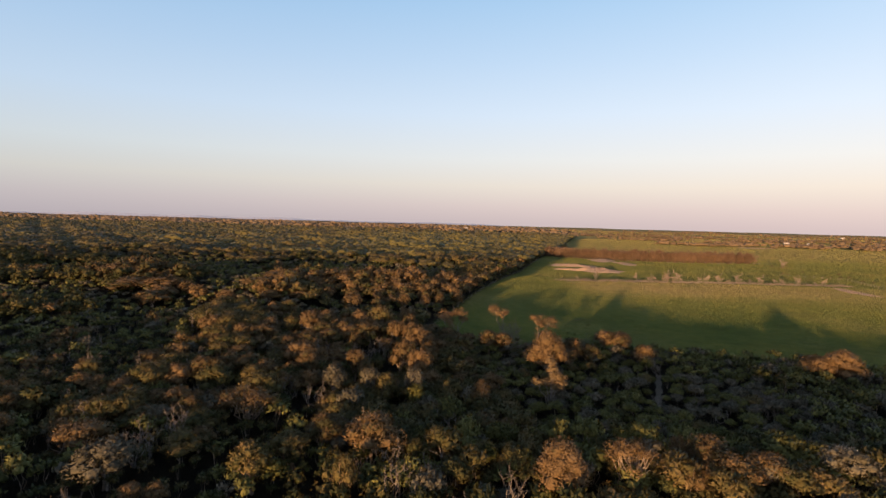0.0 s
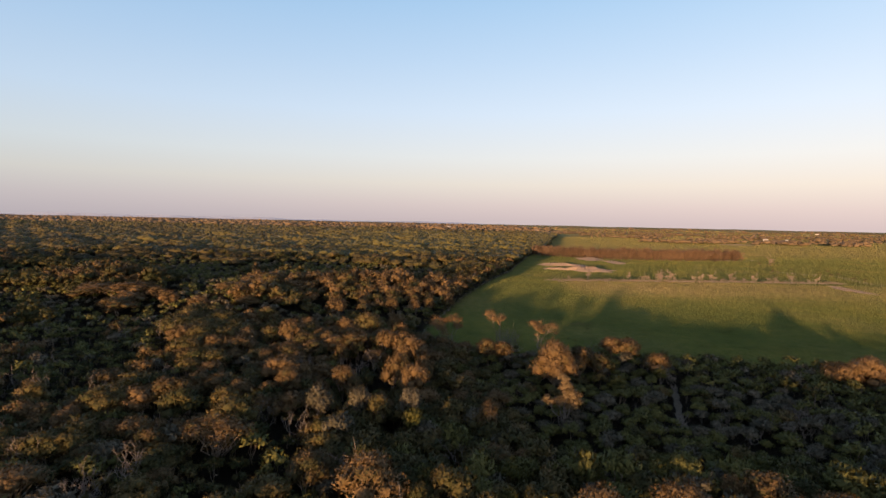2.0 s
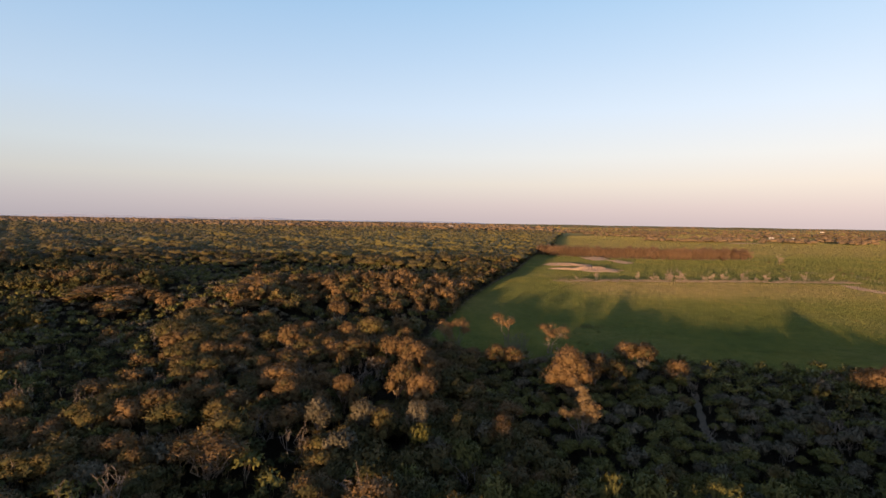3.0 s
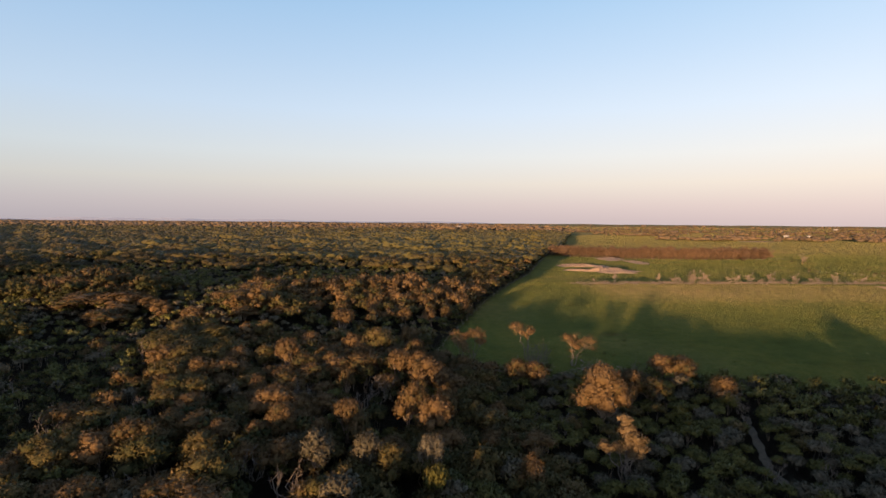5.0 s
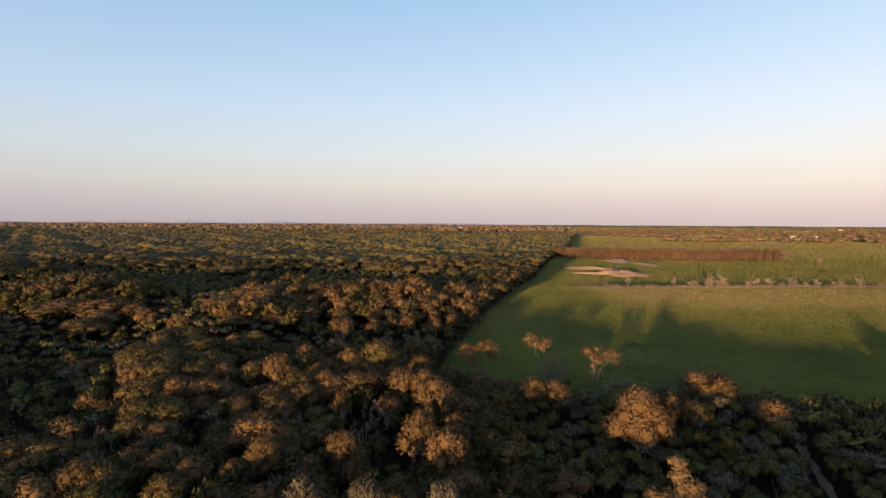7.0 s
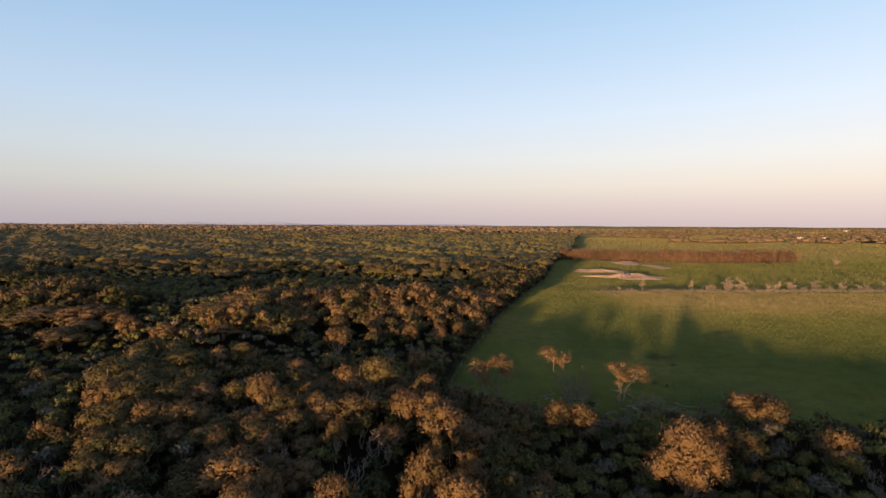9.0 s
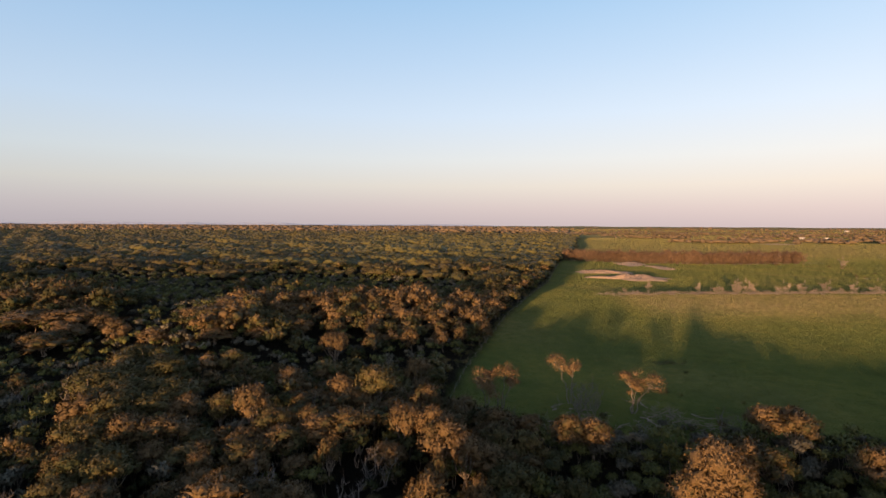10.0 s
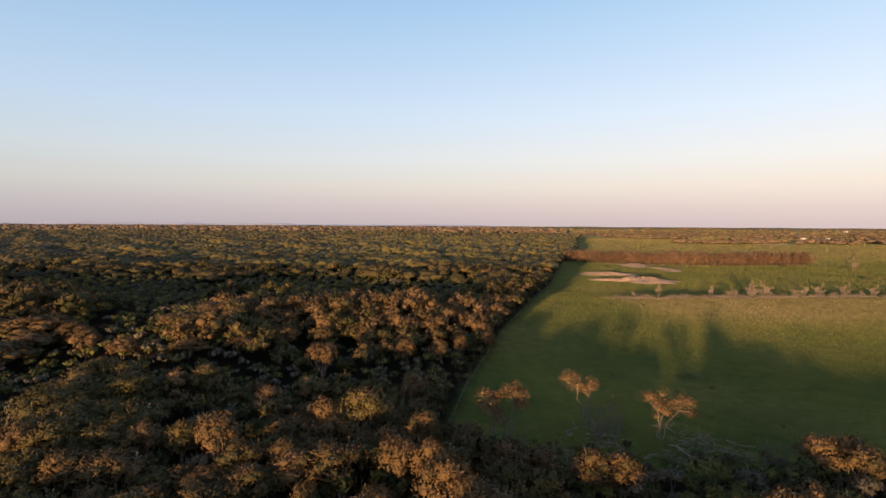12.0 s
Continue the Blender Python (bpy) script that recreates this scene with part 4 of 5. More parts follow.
# ---- the far bush ----
P = scatter(rng, -900, 300, 330, 960, 7.5, lambda x, y: in_bush(x, y) & (x > -0.92 * y - 20) & (x < field_edge(np.clip(y, 120, 1100)) - 1))
S = spots(P, 0.9, 1.1, 6, 0.08)
# first term follows the ground waves: lit and shaded bands put into the tone
S[:, 4] += 0.26 * hill_noise(P[:, 0], 1.5 * P[:, 1], 170, 0.9) + 0.12 * hill_noise(P[:, 0], P[:, 1], 130, 0.2) + 0.14 * hill_noise(P[:, 0], P[:, 1], 37, 1.2) + 0.02 + 0.36 * sstep(-220, 0, P[:, 0]) - 0.1 * sstep(-200, -400, P[:, 0])
S[:, 2] *= 1 + 0.16 * hill_noise(P[:, 0], 1.6 * P[:, 1], 120, 1.9) + 0.12 * hill_noise(P[:, 0], P[:, 1], 44, 0.6)
Q = scatter(rng, -1250, 400, 960, 1290, 10.5, lambda x, y: in_bush(x, y) & (x > -0.92 * y - 20) & (x < field_edge(np.clip(y, 120, 1100)) - 1))
Q = spots(Q, 0.9, 1.35, 6, 0.16)
Q[:, 4] += 0.05
S = np.concatenate([S, Q])
back = S[:, 1] > 430
mass("far_bush", FAR_PLAIN, S[back], [LEAF_FAR, BARK], "low olive and russet bush canopy towards the horizon", "trees", 18)
mass("far_bush", FAR_FORMS, S[~back], [LEAF_FAR, BARK], "unbroken olive and russet bush canopy far off", "trees", 7)
P = scatter(rng, -3200, 2600, 1150, 3300, 32, lambda x, y: (np.abs(x) < 0.95 * y) & ((in_bush(x, y) & (x < 260 + 0.1 * y) & (y > 1290)) | ((hill_noise(x, y * 1.6, 380, 0.6) > 0.72) & (in_pasture(x, y) < 0.05))) & (hill_noise(x, y * 2.2, 520, 2.5) > -0.55))
S = spots(P, 0.6, 1.0, 4, 0.16)
S[:, 4] += 0.2 * hill_noise(P[:, 0], P[:, 1], 300, 0.2) + 0.05
S[:, 2] *= 1 + 0.9 * rng.random(len(S)) ** 6 + 0.25 * hill_noise(P[:, 0], 1.5 * P[:, 1], 240, 0.5)
mass("horizon_bush", VFAR_FORMS, S, [LEAF_HAZED, BARK], "low bush and tree belts towards the horizon", "trees", 8)

# ---- the dry grove in the pasture ----
def grove_parts(seed, h):
    g = np.random.default_rng(seed)
    wood, crown = [], []
    for k in range(11):
        a = k * 2.4 + g.random()
        tip = np.array([1.4 * math.cos(a), 1.4 * math.sin(a), h * (0.3 + 0.62 * g.random())])
        wood.append(tube(limb_path(g, (0.3 * math.cos(a), 0.3 * math.sin(a), 0), tip, 0.08), np.linspace(0.07, 0.03, 4), 3))
        tone = 0.5 + g.normal(0, 0.14)
        rad = np.array([1.1, 1.1, 1.5]) * (0.8 + 0.4 * g.random())
        # core a little darker, shade inside the crown painted in
        crown.append(blob(g, tip - (0, 0, 0.5), rad, 0.4, tone - 0.1))
        crown.append(leaves(g, tip - (0, 0, 0.5), rad, 30, 0.4, tone, -1, 0.3, crisp=0.45))
    return join(wood), join(crown)


GROVE_MESH = [plant_meshes("grove_tree", *grove_parts(200 + k, 7.4 + k * 0.4), BARK_GROVE, LEAF_GROVE) for k in range(4)]
P = scatter(rng, 88, 248, 385, 450, 2.75, lambda x, y: (y > np.interp(x, [88, 134, 187, 245], [426, 398, 393, 405])) & (y < np.interp(x, [88, 134, 187, 245], [438, 410, 405, 415])))
for x, y in P[:300]:
    wm, cm = GROVE_MESH[rng.integers(4)]
    plant("grove_tree", wm, cm, stand(rng, x, y, 0.95 + 0.2 * rng.random(), 2), "slender dry reddish-brown tree in a fenced pasture grove", "tree", "trees of the dry grove")

# ---- distant hills ----
hx = np.linspace(-4700, 4700, 240)
top = 10 + 10 * hill_noise(hx, 0 * hx, 2600, 0.4) + 5 * hill_noise(hx, 0 * hx, 700, 1.4) + 2.5 * hill_noise(hx, 0 * hx, 190, 0.1)
top = top * (0.25 + 0.75 * sstep(600, -1500, hx)) - 40 * sstep(200, 1300, hx)
V = np.concatenate([np.column_stack([hx, np.full(240, 4300.0) - 0.00004 * hx ** 2, np.full(240, -5.0)]), np.column_stack([hx, np.full(240, 4550.0) - 0.00004 * hx ** 2, top + 8])])
i = np.arange(239)
T = np.concatenate([np.stack([i, i + 1, i + 241], 1), np.stack([i, i + 241, i + 240], 1)])
tagged(new("distant_hills", mesh_of("distant_hills", V, T, [HILL_HAZE], smooth=True)), "low hazy blue-grey hills on the horizon", "hills", kind="structure")

# ---- grass of the pasture ----
def tuft_field(P, width, height, seed, tone):
    """Ragged standing tufts, three blades of grass bunches each."""
    g = np.random.default_rng(seed)
    k = len(P)
    a = g.random(k) * np.pi
    u = np.column_stack([np.cos(a), np.sin(a), np.zeros(k)])
    base = np.column_stack([P[:, 0], P[:, 1], ground_z(P[:, 0], P[:, 1]) - 0.03])
    V = []
    for j in (-1, 0, 1):
        c = base + u * (j * width * 0.33) + g.normal(0, width * 0.12, (k, 3)) * (1, 1, 0)
        lean = g.normal(0, 0.35 * height, (k, 3)) * (1, 1, 0)
        V += [c - u * width * 0.3, c + u * width * 0.3, c + lean + np.column_stack([np.zeros(k), np.zeros(k), height * (0.6 + 0.6 * g.random(k))])]
    V = np.stack(V, 1).reshape(-1, 3)
    return V, np.arange(len(V)).reshape(-1, 3), np.repeat(tone + g.normal(0, 0.03, k), 9), V * 0


def grass_tone(P):
    x, y = P[:, 0], P[:, 1]
    # last step lifts the tone over the sunlit part of the pasture
    return 0.25 + 0.5 * dry_or_sunlit(x, y) + 0.16 * hill_noise(x, y, 34, 0.3) + 0.05 * hill_noise(x, y, 9, 1.3) + 0.06 * sstep(170, 230, y)


def in_grass(x, y):
    return in_pasture(x, y) > 0.5


G1 = scatter(rng, -6, 210, 80, 262, 1.3, lambda x, y: in_grass(x, y) & (x < 0.95 * y))
G2 = scatter(rng, 28, 430, 262, 460, 1.55, lambda x, y: in_grass(x, y) & (x < 0.95 * y))
G3 = scatter(rng, 80, 1000, 460, 1050, 3.5, lambda x, y: in_grass(x, y) & (x < 0.97 * y))
G4 = scatter(rng, 260, 2600, 1050, 2600, 15.0, lambda x, y: (x > 230 + 0.12 * y) & (x < 0.97 * y))
tuft = join([tuft_field(G4, 11.0, 0.5, 4, 0.7 + 0.25 * hill_noise(G4[:, 0], 2 * G4[:, 1], 420, 0.3)), tuft_field(G1, 0.7, 0.15, 1, grass_tone(G1)), tuft_field(G2, 1.0, 0.17, 2, grass_tone(G2)), tuft_field(G3, 2.4, 0.2, 3, grass_tone(G3))])
tagged(new("pasture_grass", mesh_of("pasture_grass", tuft[0], tuft[1], [GRASS], tone=tuft[2])), "grazed green and straw-coloured pasture grass", "grass", kind="stuff")


# ---- sand scrapes in the pasture ----
def heap(name, cx, cy, lx, ly, turn, height, mat, label, category, seed, ragged=0.42):
    """A low irregular spread of loose material lying on the ground, thin at its rim."""
    g = np.random.default_rng(seed)
    rings, seg = 9, 40
    ph = g.random(4) * 6.283
    V, T = [(0.0, 0.0, 1.0)], []
    for i in range(1, rings + 1):
        for j in range(seg):
            a = j / seg * 6.283
            w = 1 + ragged * (math.sin(2 * a + ph[0]) * 0.5 + math.sin(3 * a + ph[1]) * 0.5 + math.sin(7 * a + ph[2]) * 0.3 + math.sin(11 * a + ph[3]) * 0.2)
            q = i / rings
            V.append((q * w * math.cos(a), q * w * math.sin(a), (1 - q ** 2.5) * (0.5 + 0.4 * math.sin(6 * q + 3 * a + ph[1]) + 0.6 * g.random())))
    for j in range(seg):
        T.append((0, 1 + j, 1 + (j + 1) % seg))
        for i in range(rings - 1):
            a0, a1 = 1 + i * seg + j, 1 + i * seg + (j + 1) % seg
            T += [(a0, a0 + seg, a1 + seg), (a0, a1 + seg, a1)]
    V = np.array(V)
    c, q = math.cos(radians(turn)), math.sin(radians(turn))
    x = cx + V[:, 0] * lx * c - V[:, 1] * ly * q
    y = cy + V[:, 0] * lx * q + V[:, 1] * ly * c
    z = ground_z(x, y) + 0.06 + V[:, 2] * height
    rim = np.arange(len(V)) > len(V) - seg - 1
    z[rim] = ground_z(x[rim], y[rim]) - 0.08
    return tagged(new(name, mesh_of(name, np.column_stack([x, y, z]), T, [mat], smooth=True)), label, category)


heap("sand_scrape", 90, 304, 18, 7, -4, 1.7, SAND, "bare pale pinkish sand scrape in green pasture", "sand", 1)
heap("sand_scrape", 84, 334, 13, 6, -10, 1.2, SAND, "thin bare sand strip beside a larger scrape", "sand", 2)
heap("sand_scrape", 122, 392, 9, 12, 15, 1.3, SAND, "bare pale sand in front of the dry grove", "sand", 3)
heap("sand_scrape", 131, 366, 5, 14, 12, 0.8, SAND, "narrow worn sand track towards the grove", "sand", 4)
heap("sand_scrape", 189, 234, 4, 9, 10, 0.35, SAND, "worn bare sand beside a drain and fence", "sand", 5)
heap("sand_scrape", 459, 752, 30, 10, 5, 0.6, SAND, "pale bare soil strip in a far paddock", "sand", 6)

# ---- foot track through the scrub ----
ty = np.linspace(77, 109, 34)
tx = np.interp(ty, [70, 81, 86, 92, 97, 101, 108, 118], [52, 41.5, 38.5, 40, 42.5, 44, 47, 56])
tx = np.convolve(np.pad(tx, 3, "edge"), np.ones(7) / 7, "valid")
dx, dy = np.gradient(tx), np.gradient(ty)
L = np.hypot(dx, dy)
half = 0.55 + 0.15 * np.sin(ty * 1.3) + 0.12 * np.sin(ty * 3.1)
V = np.concatenate([np.column_stack([tx + k * half * dy / L, ty - k * half * dx / L, ground_z(tx + k * half * dy / L, ty - k * half * dx / L) + 0.05 - 0.05 * (k == 0)]) for k in (-1, 0, 1)])
i = np.arange(33)
T = np.concatenate([np.concatenate([np.stack([i + o, i + 34 + o, i + 35 + o], 1), np.stack([i + o, i + 35 + o, i + 1 + o], 1)]) for o in (0, 34)])
tagged(new("track", mesh_of("track", V, T, [PATH_SOIL], smooth=True)), "narrow grey sandy foot track through scrub", "path", kind="structure")

# ---- row of dead shrubs across the pasture ----
DEAD_FORMS = [bare_parts(151 + k, h, r, s, 90, 0.06) for k, (h, r, s) in enumerate([(4.4, 2.2, 7), (3.4, 1.6, 5), (4.8, 1.3, 4)])]
TWIG_PALE = foliage("bleached_twig", [(0.0, (0.13, 0.108, 0.095)), (0.5, (0.21, 0.175, 0.155)), (1.0, (0.28, 0.235, 0.20))], 0.8)
DEAD_MESH = [plant_meshes("dead_shrub", w, c, BARK_DEAD, TWIG_PALE) for w, c in DEAD_FORMS]
for x, s, k in ((66, 0.55, 1), (70, 0.45, 1), (75.5, 0.85, 2), (86, 0.4, 1), (95, 0.85, 2), (102.5, 0.7, 0), (105, 0.75, 1), (109, 1.0, 0), (111.5, 0.95, 0), (114.5, 1.0, 0), (119, 0.6, 1), (127, 0.75, 1), (130.5, 0.8, 0), (138, 0.9, 0), (141, 0.6, 1),
                (147, 0.95, 0), (152, 0.6, 1), (158, 0.8, 0), (166, 0.7, 1), (171, 0.6, 0), (178, 0.8, 0), (186, 0.6, 1), (192, 0.7, 0)):
    wm, cm = DEAD_MESH[k]
    y = 250 + 0.06 * (x - 90) + rng.normal(0, 1.0)
    plant("dead_shrub", wm, cm, stand(rng, x, y, s), "bleached leafless shrub in a windbreak row", "shrub", "dead shrubs of the windbreak row", "twig_crown")


def brush(seed, n, length, spread, height):
    """A tangle of fallen limbs and twigs."""
    g = np.random.default_rng(seed)
    out = []
    for _ in range(n):
        a = g.random() * 6.283
        c = np.array([g.normal(0, spread), g.normal(0, spread * 0.6), 0.1 + height * g.random()])
        d = np.array([math.cos(a), math.sin(a), g.normal(0, 0.22)]) * length * (0.3 + 0.7 * g.random())
        p = c + d
        p[2] = max(p[2], 0.03)
        r = 0.03 + 0.05 * g.random()
        out.append(tube(limb_path(g, c - d * 0.2, p, 0.25), np.linspace(r, r * 0.4, 4), 4))
        for _ in range(2):
            b = c + d * (0.3 + 0.5 * g.random())
            out.append(tube(limb_path(g, b, b + g.normal(0, 0.3, 3) * length * (1, 1, 0.6) + (0, 0, 0.2), 0.2, 3), np.linspace(r * 0.5, r * 0.2, 3), 3))
    return join(out)


BRUSH = [brush(300 + k, 14, 2.2, 1.6, 0.6) for k in range(3)]
BLEACHED = simple("bleached_wood", [(0.3, (0.15, 0.125, 0.105)), (0.7, (0.27, 0.23, 0.19))], 3.0, 0.85)
BRUSH_MESH = [mesh_of("brush_pile", q[0], q[1], [BLEACHED], normals=q[3]) for q in BRUSH]
for x in np.arange(58, 205, 1.6):
    if rng.random() < 0.85:
        ob = new("brush_pile", BRUSH_MESH[rng.integers(3)])
        px, py = x + rng.normal(0, 1), 248.5 + 0.06 * (x - 90) + rng.normal(0, 1.2)
        ob.matrix_basis = pose(px, py, float(ground_z(px, py)), 0, 0, rng.random() * 360) @ Matrix.Diagonal((1.15, 1.15, 1.2, 1))
        tagged(ob, "tangle of bleached fallen twigs under dead shrubs", "branches", "brush piles of the windbreak row", "stuff")

# ---- fallen limbs at the pasture's near corner ----
for k, (x, y, ln, tu) in enumerate(((31.5, 139.5, 6.5, -60), (33.5, 134.5, 5.0, -40), (35.5, 132.5, 4.5, -35), (12, 133.5, 4.0, 10), (9, 133, 3.2, 20), (18.5, 138.5, 4.5, -25), (29, 136, 4, 15), (20, 112, 4.5, -50), (7, 128, 3.5, 30), (30.5, 134, 5.5, -20), (32.5, 131.5, 5.0, 25), (28.5, 132, 4.5, -70), (37.5, 135.5, 4.0, -50), (14.5, 140.5, 4.0, 60), (13, 130.5, 5.0, -5), (22, 131.5, 4.5, 15), (3, 131.5, 3.5, 40))):
    g = np.random.default_rng(400 + k)
    P0 = limb_path(g, (-ln / 2, 0, 0.15), (ln / 2, 0, 0.55), 0.15, 6)
    ob = new("fallen_branch")
    v, t, _, nn = tube(P0, np.linspace(0.13, 0.03, 6), 6)
    part("stem", mesh_of("stem", v, t, [BLEACHED], normals=nn), ob)
    for j in range(7):
        b = P0[1 + j % 4] + (P0[2 + j % 4] - P0[1 + j % 4]) * g.random()
        e = b + np.array([g.normal(0.6, 0.5), g.normal(0, 0.8), 0.2 + 0.9 * g.random()])
        v, t, _, nn = tube(limb_path(g, b, e, 0.2, 4), np.linspace(0.05, 0.015, 4), 4)
        part("side_limb", mesh_of("side_limb", v, t, [BLEACHED], normals=nn), ob)
    ob.matrix_basis = pose(x, y, float(ground_z(x, y)), 0, 0, tu)
    tagged(ob, "bleached fallen tree limb lying on the grass", "branch", "fallen limbs at the pasture edge")
for k, (x, y) in enumerate(((17.5, 136), (30, 137), (34, 133), (11, 131), (5, 131), (20.5, 134.5), (26, 131), (37, 131), (0, 129), (33, 137.5))):
    ob = new("brush_pile", BRUSH_MESH[k % 3])
    ob.matrix_basis = pose(x, y, float(ground_z(x, y)), 0, 0, 50 * k) @ Matrix.Diagonal((0.9, 0.9, 0.9, 1))
    tagged(ob, "tangle of grey fallen branches at the pasture edge", "branches", "brush piles at the pasture edge", "stuff")

# ---- low scrub at the pasture's near corner ----
for k in range(46):
    x = rng.uniform(-3, 40)
    y = float(near_edge(x)) + rng.uniform(-1.5, 6.5)
    wm, cm = (GREY_MESH, OLIVE_MESH, GREEN_MESH)[k % 3][rng.integers(4)]
    plant("low_bush", wm, cm, stand(rng, x, y, 0.22 + 0.28 * rng.random()), "low straggling bush among fallen limbs on grass", "shrub", "low bushes at the pasture corner")
for x, y, sc in ((18.0, 140.5, 1.15), (19.8, 141.5, 1.0), (21.4, 140, 0.9), (19.5, 139, 0.9), (17.6, 138, 0.8), (20, 137, 0.7), (30, 130.5, 0.7), (14, 131, 0.6), (5.5, 133.5, 0.7), (37, 129.5, 0.9), (39.5, 128.5, 0.8), (24.5, 128, 0.7), (8, 129, 0.7), (-2, 133, 0.6)):
    wm, cm = BARE_MESH[rng.integers(3)]
    plant("bare_tree", wm, cm, stand(rng, x, y, sc * 0.8), "leafless grey shrub tree with crooked limbs", "tree", "leafless trees of the bush", "twig_crown")

# ---- wind-shaped trees standing free at the pasture's corner ----
def leaning_tree(seed, lobes, x, y, label, name="tea_tree", leaf=LEAF_TEA, group="free-standing tea trees at the pasture corner"):
    """Bare crooked stems, each carrying a flat leafy crown: lobes of sideways reach, depth, height and radius."""
    g = np.random.default_rng(seed)
    wood, crown = [], []
    for dx, dy, h, r in lobes:
        c = np.array([dx, dy, h - 0.6 * r])
        fork = np.array([dx * 0.35, dy * 0.35, h * 0.42])
        wood.append(tube(limb_path(g, (0.12 * dx, 0.1, 0), fork, 0.09), [0.12, 0.1, 0.085, 0.075], 6))
        wood.append(tube(limb_path(g, fork, c, 0.1), [0.075, 0.06, 0.045, 0.025], 5))
        for j in range(9):
            a = j * 2.4 + g.random()
            q = r * 0.72 * math.sqrt((j + 0.3) / 9)
            e = c + np.array([q * math.cos(a), q * math.sin(a), 0.25 * r * g.normal() + 0.25 * r * (1 - q / r)])
            s = fork + (c - fork) * (0.45 + 0.5 * g.random())
            wood.append(tube(limb_path(g, s, e, 0.2), [0.038, 0.03, 0.022, 0.012], 4))
            rad = r * np.array([0.38, 0.38, 0.3]) * (0.75 + 0.5 * g.random())
            tone = 0.8 + g.normal(0, 0.12)
            # lower core tone stands for shade within the lobe
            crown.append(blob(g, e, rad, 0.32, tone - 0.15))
            crown.append(leaves(g, e, rad * 1.2, 110, 0.18, tone, wide=0.3, heart=np.array([dx * 0.6, dy, h * 0.4])))
        for j in range(3):
            s = fork * (0.6 + 0.5 * g.random())
            e = s + np.array([g.normal(0, 1.0), g.normal(0, 0.8), 0.4 + 0.7 * g.random()])
            wood.append(tube(limb_path(g, s, e, 0.25), [0.045, 0.035, 0.02, 0.008], 4))
    wm, cm = plant_meshes(name, join(wood), join(crown), BARK_DEAD, leaf)
    plant(name, wm, cm, pose(x, y, float(ground_z(x, y)) - 0.05), label, "tree", group)


leaning_tree(601, [(0.9, 0.3, 8.1, 2.3), (-1.9, 0.2, 7.5, 1.6), (1.8, -0.5, 6.2, 1.5)], 4.4, 137.0, "sparse pale-stemmed tea tree with small high crowns")
leaning_tree(602, [(-0.9, 0.0, 6.9, 2.2), (0.5, 0.4, 5.5, 2.0)], 2.0, 134.8, "low orange-leaved tea tree beside a taller one")
leaning_tree(603, [(-2.3, 0.2, 8.4, 2.3), (0.3, -0.3, 7.3, 1.8)], 17.4, 142.2, "tall leaning tea tree with bare pale stems above dead brush")
leaning_tree(604, [(-0.6, 0.3, 7.3, 2.6), (3.0, -0.2, 6.4, 2.5), (0.6, 0.1, 5.2, 1.6)], 26.6, 137.5, "forked tea tree with two flat wind-shaped crowns")

leaning_tree(605, [(-0.2, 0.0, 8.7, 0.9), (0.1, 0.1, 7.7, 1.1), (0.5, 0.0, 6.6, 1.3), (1.6, -0.1, 5.4, 1.2), (-1.0, 0.2, 5.2, 1.1), (-2.6, -0.1, 5.3, 1.0), (0.4, 0.3, 4.6, 1.3), (1.2, 0.2, 4.0, 1.2)], 19.4, 87.0,
             "pale cream-orange tree with a narrow top above dark scrub", "pale_tree", LEAF_PALE, "")

# ---- small dark thistle clumps in the grass ----
q = shrub_parts(500, 0.55, 0.4, 4, 30, 0.2, 0.6, 0.4)[1]
THISTLE = mesh_of("thistle_clump", q[0], q[1], [LEAF_GREEN], tone=q[2], normals=q[3])
for x, y in ((30, 168), (39, 158), (37.2, 148), (38.8, 146), (42, 139.5), (48, 142), (46.5, 160)):
    ob = new("thistle_clump", THISTLE)
    ob.matrix_basis = stand(rng, x, y, 0.9 + 0.3 * rng.random(), 2, 0.02)
    tagged(ob, "small dark weed clump in the pasture", "weed", "weed clumps in the pasture")


for k in range(26):
    ob = new("weed_mat", THISTLE)
    x, y = 47 + rng.normal(0, 2.6), 167.3 + rng.normal(0, 0.8)
    ob.matrix_basis = pose(x, y, float(ground_z(x, y)) - 0.03, 0, 0, rng.random() * 360) @ Matrix.Diagonal((1.1, 1.1, 0.35, 1))
    tagged(ob, "flat dark weed mat in the pasture", "weed", "weed mats in the pasture")


# ---- fences ----
POST_WOOD = simple("grey_post_wood", [(0.3, (0.09, 0.078, 0.065)), (0.7, (0.17, 0.145, 0.115))], 4.0, 0.85)
WIRE = simple("fence_wire", [(0.3, (0.2, 0.2, 0.2)), (0.7, (0.3, 0.3, 0.3))], 3.0, 0.5)
pv, pt, _, pn = tube([(0, 0, -0.2), (0, 0, 0.7), (0.01, 0, 1.2), (0.01, 0, 1.23)], [0.09, 0.085, 0.08, 0.03], 6)
POST = mesh_of("post", pv, pt, [POST_WOOD], normals=pn)


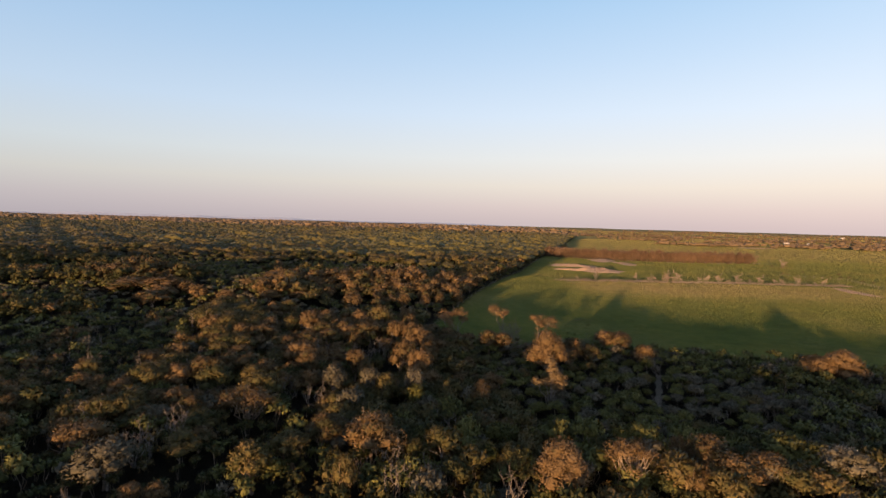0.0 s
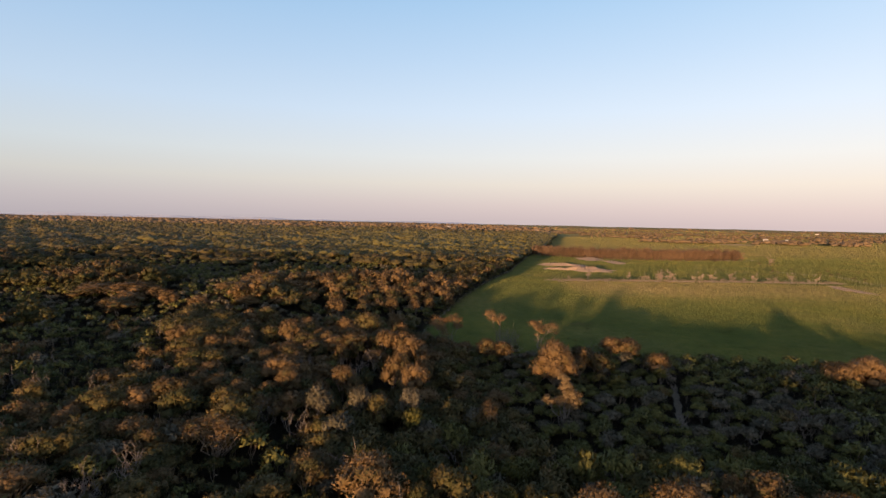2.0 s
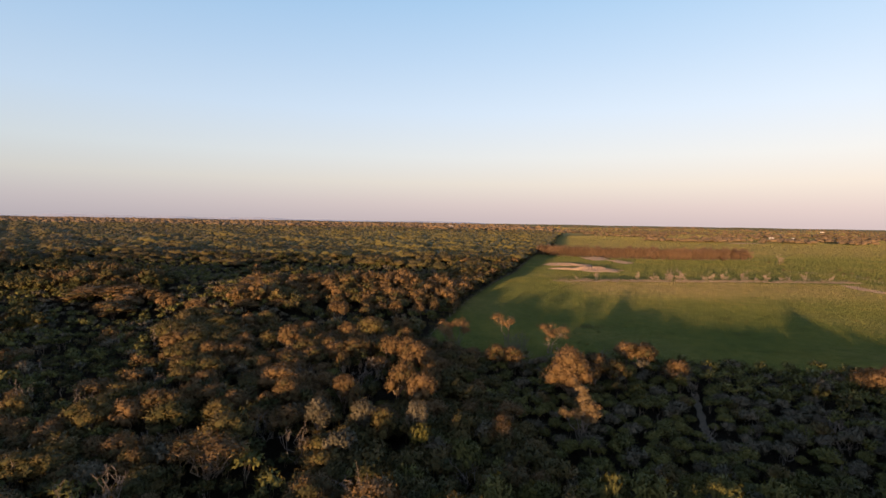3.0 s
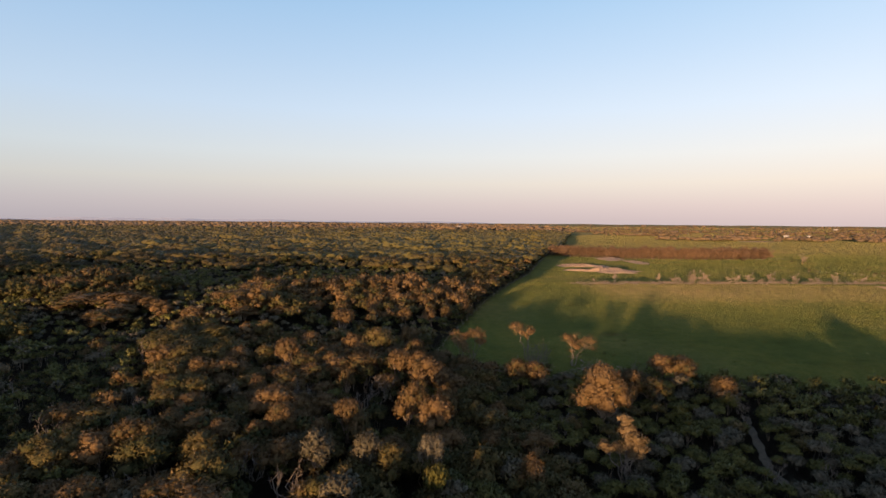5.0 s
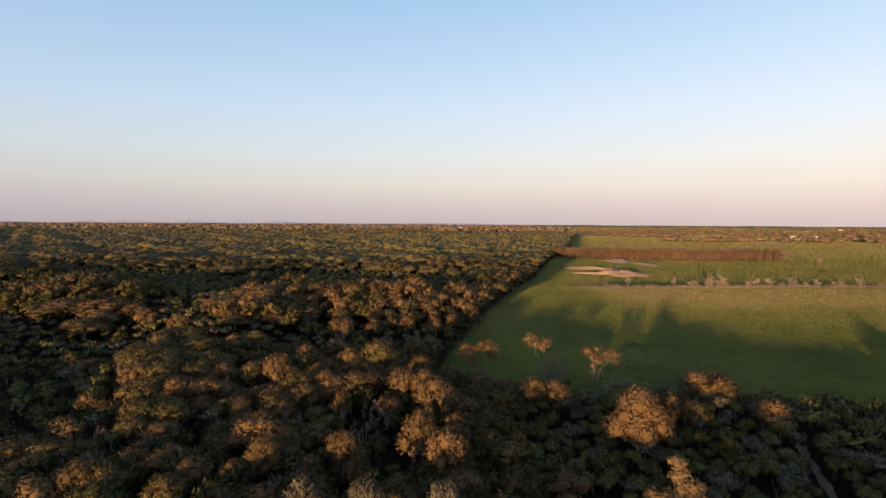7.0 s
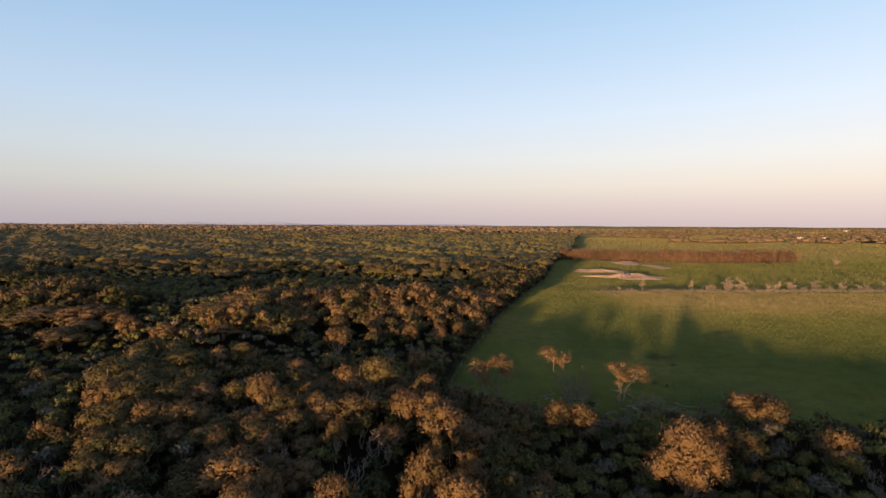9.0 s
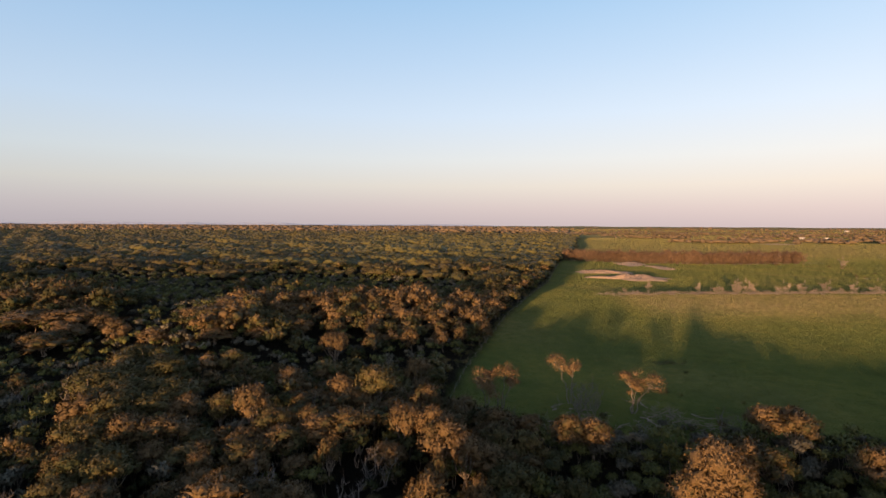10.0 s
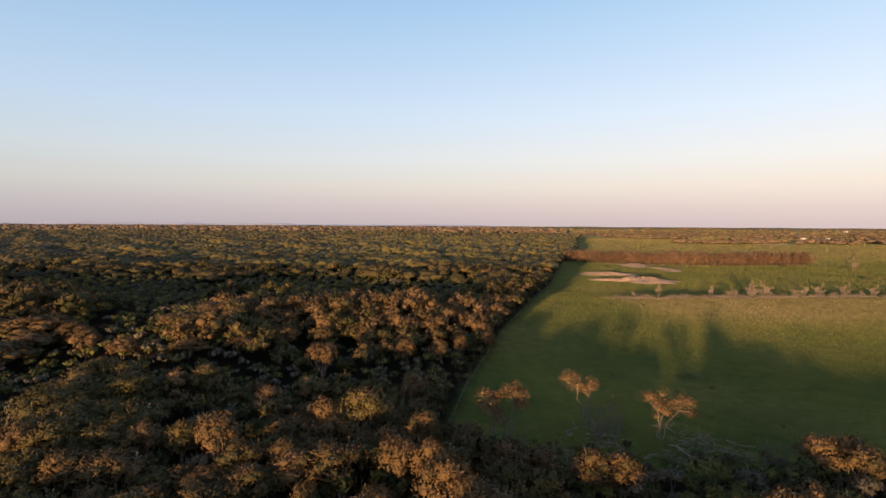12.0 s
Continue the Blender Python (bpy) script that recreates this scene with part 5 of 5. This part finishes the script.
def fence(points, gap, label, wires=True, scale=1.0):
    """Posts set along a line of points, with two wires."""
    P = np.asarray(points, float)
    d = np.concatenate([[0], np.cumsum(np.hypot(*np.diff(P, axis=0).T))])
    at = np.arange(0, d[-1], gap)
    X, Y = np.interp(at, d, P[:, 0]), np.interp(at, d, P[:, 1])
    Z = ground_z(X, Y)
    root = new("fence")
    root.location = (X[0], Y[0], Z[0])
    for x, y, z in zip(X, Y, Z):
        ob = part("post", POST, root)
        ob.matrix_basis = pose(x - X[0], y - Y[0], z - Z[0], rng.normal(0, 2), rng.normal(0, 2), rng.random() * 360) @ Matrix.Diagonal((scale, scale, 1, 1))
    if wires:
        for h in (0.55, 1.05):
            v, t, _, nn = tube(np.column_stack([X - X[0], Y - Y[0], Z - Z[0] + h]), np.full(len(X), 0.012), 3)
            part("wire", mesh_of("wire", v, t, [WIRE], normals=nn), root, "thin steel wire")
    return tagged(root, label, "fence")


fy = np.arange(142, 420, 6.0)
fence(np.column_stack([field_edge(fy) + 0.6, fy]), 6.0, "post and wire fence along the bush edge")
fence([(90, 421), (112, 404), (134, 392), (187, 387), (245, 398), (262, 404)], 6.0, "post and wire fence in front of the dry grove", scale=1.7)
fence([(203, 306), (212, 298), (221, 291), (226, 283), (220, 266), (214, 250), (222, 236), (240, 228)], 4.0, "weathered post fence beside a drain", scale=1.7)

# ---- drain and scattered bushes on the far right of the pasture ----
DRAIN = [(190, 395), (215, 385), (240, 372), (232, 345), (214, 320), (206, 305), (214, 297), (224, 287), (228, 276), (222, 262)]
for x, y in DRAIN + [(246, 369), (258, 383), (233, 330), (247, 318), (262, 312), (228, 300), (236, 296), (208, 312)]:
    wm, cm = OLIVE_MESH[rng.integers(4)]
    plant("low_bush", wm, cm, stand(rng, x, y, 0.35 + 0.25 * rng.random()), "low dark bush along a pasture drain", "shrub", "bushes of the drain")
wm, cm = DEAD_MESH[0]
plant("dead_shrub", wm, cm, stand(rng, 246, 369, 1.2), "lone bleached dead shrub tree in the pasture", "shrub", "", "twig_crown")

# ---- far belts of trees, houses ----
P = np.concatenate([scatter(rng, 330, 480, 745, 800, 6.5, lambda x, y: (np.abs(y - np.interp(x, [330, 350, 380, 480], [785, 765, 752, 790])) < 9)),
                    scatter(rng, 480, 900, 745, 860, 8.0, lambda x, y: hill_noise(x, y, 120, 0.7) > 0.3),
                    scatter(rng, 330, 1200, 880, 1150, 12.0, lambda x, y: hill_noise(x, y * 2, 260, 1.9) > 0.42)])
mass("far_tree_belt", FAR_FORMS, spots(P, 0.7, 1.25, 6, 0.2), [LEAF_HAZED, BARK], "russet tree belts between far paddocks", "trees", 9)
g = np.random.default_rng(77)
rows = []
for k in range(80):
    y0 = 1000 + 2700 * g.random() ** 0.9
    x0, length = g.uniform(0.1 * y0 + 100, 0.95 * y0), g.uniform(100, 500)
    q = np.arange(0, length, 4 + y0 / 260)
    rows.append(np.column_stack([x0 + q + g.normal(0, 2, len(q)), y0 + g.normal(0, 0.07) * q + g.normal(0, 5, len(q))]))
P = np.concatenate(rows)
P = P[in_pasture(P[:, 0], P[:, 1]) < 0.5]
mass("far_tree_belt", FAR_PLAIN, spots(P, 0.45, 1.0, 6, 0.2), [LEAF_HAZED, BARK], "brown windbreak rows between far paddocks", "trees", 21)
WALL_WHITE = simple("white_wall_paint", [(0.3, (0.34, 0.33, 0.32)), (0.7, (0.42, 0.41, 0.4))], 0.5, 0.7)
ROOF_GREY = simple("pale_metal_roof", [(0.3, (0.4, 0.38, 0.36)), (0.7, (0.5, 0.48, 0.46))], 0.3, 0.6)
DARK_GLASS = simple("dark_window_glass", [(0.3, (0.03, 0.035, 0.04)), (0.7, (0.05, 0.055, 0.06))], 1.0, 0.2)


def box(x0, x1, y0, y1, z0, z1):
    V = np.array([(x, y, z) for z in (z0, z1) for y in (y0, y1) for x in (x0, x1)], float)
    T = [(0, 2, 3), (0, 3, 1), (4, 5, 7), (4, 7, 6), (0, 1, 5), (0, 5, 4), (2, 6, 7), (2, 7, 3), (0, 4, 6), (0, 6, 2), (1, 3, 7), (1, 7, 5)]
    return V, np.array(T)


def house(x, y, w, d, h, turn, label):
    """A farm building: walls, gabled roof, door and windows on its long sides."""
    e = new("farmhouse")
    part("wall", mesh_of("wall", *box(-w / 2, w / 2, -d / 2, d / 2, -0.5, h), [WALL_WHITE]), e)
    ov, rise = 0.5, d * 0.25
    V = np.array([(-w / 2 - ov, -d / 2 - ov, h - 0.1), (w / 2 + ov, -d / 2 - ov, h - 0.1), (w / 2 + ov, 0, h + rise), (-w / 2 - ov, 0, h + rise), (-w / 2 - ov, d / 2 + ov, h - 0.1), (w / 2 + ov, d / 2 + ov, h - 0.1)])
    V = np.concatenate([V, V - (0, 0, 0.15)])
    T = [(0, 1, 2), (0, 2, 3), (3, 2, 5), (3, 5, 4), (6, 8, 7), (6, 9, 8), (9, 11, 8), (9, 10, 11), (0, 7, 1), (0, 6, 7), (4, 5, 11), (4, 11, 10), (0, 3, 9), (0, 9, 6), (3, 4, 10), (3, 10, 9), (1, 7, 8), (1, 8, 2), (2, 8, 11), (2, 11, 5)]
    part("roof", mesh_of("roof", V, np.array(T), [ROOF_GREY]), e)
    n = max(2, int(w / 4))
    for k in range(n):
        cx = -w / 2 + (k + 0.5) * w / n
        if k == n // 2:
            part("door", mesh_of("door", *box(cx - 0.5, cx + 0.5, -d / 2 - 0.06, -d / 2 + 0.05, 0.0, 2.05), [DARK_GLASS]), e)
        else:
            part("window", mesh_of("window", *box(cx - 0.8, cx + 0.8, -d / 2 - 0.05, -d / 2 + 0.05, 1.0, 2.1), [DARK_GLASS]), e)
    e.matrix_basis = pose(x, y, float(ground_z(x, y)), 0, 0, turn)
    return tagged(e, label, "house", "far farm buildings")


house(654, 975, 8, 5, 2.6, -20, "far white farm shed with a pale metal roof")
house(688, 962, 6, 5, 2.6, -28, "far white farmhouse with a pale metal roof")
house(88, 1950, 15, 9, 4.5, -5, "distant white farmhouse among trees")
house(1560, 2000, 14, 8, 4, -35, "distant white farm shed in open paddocks")
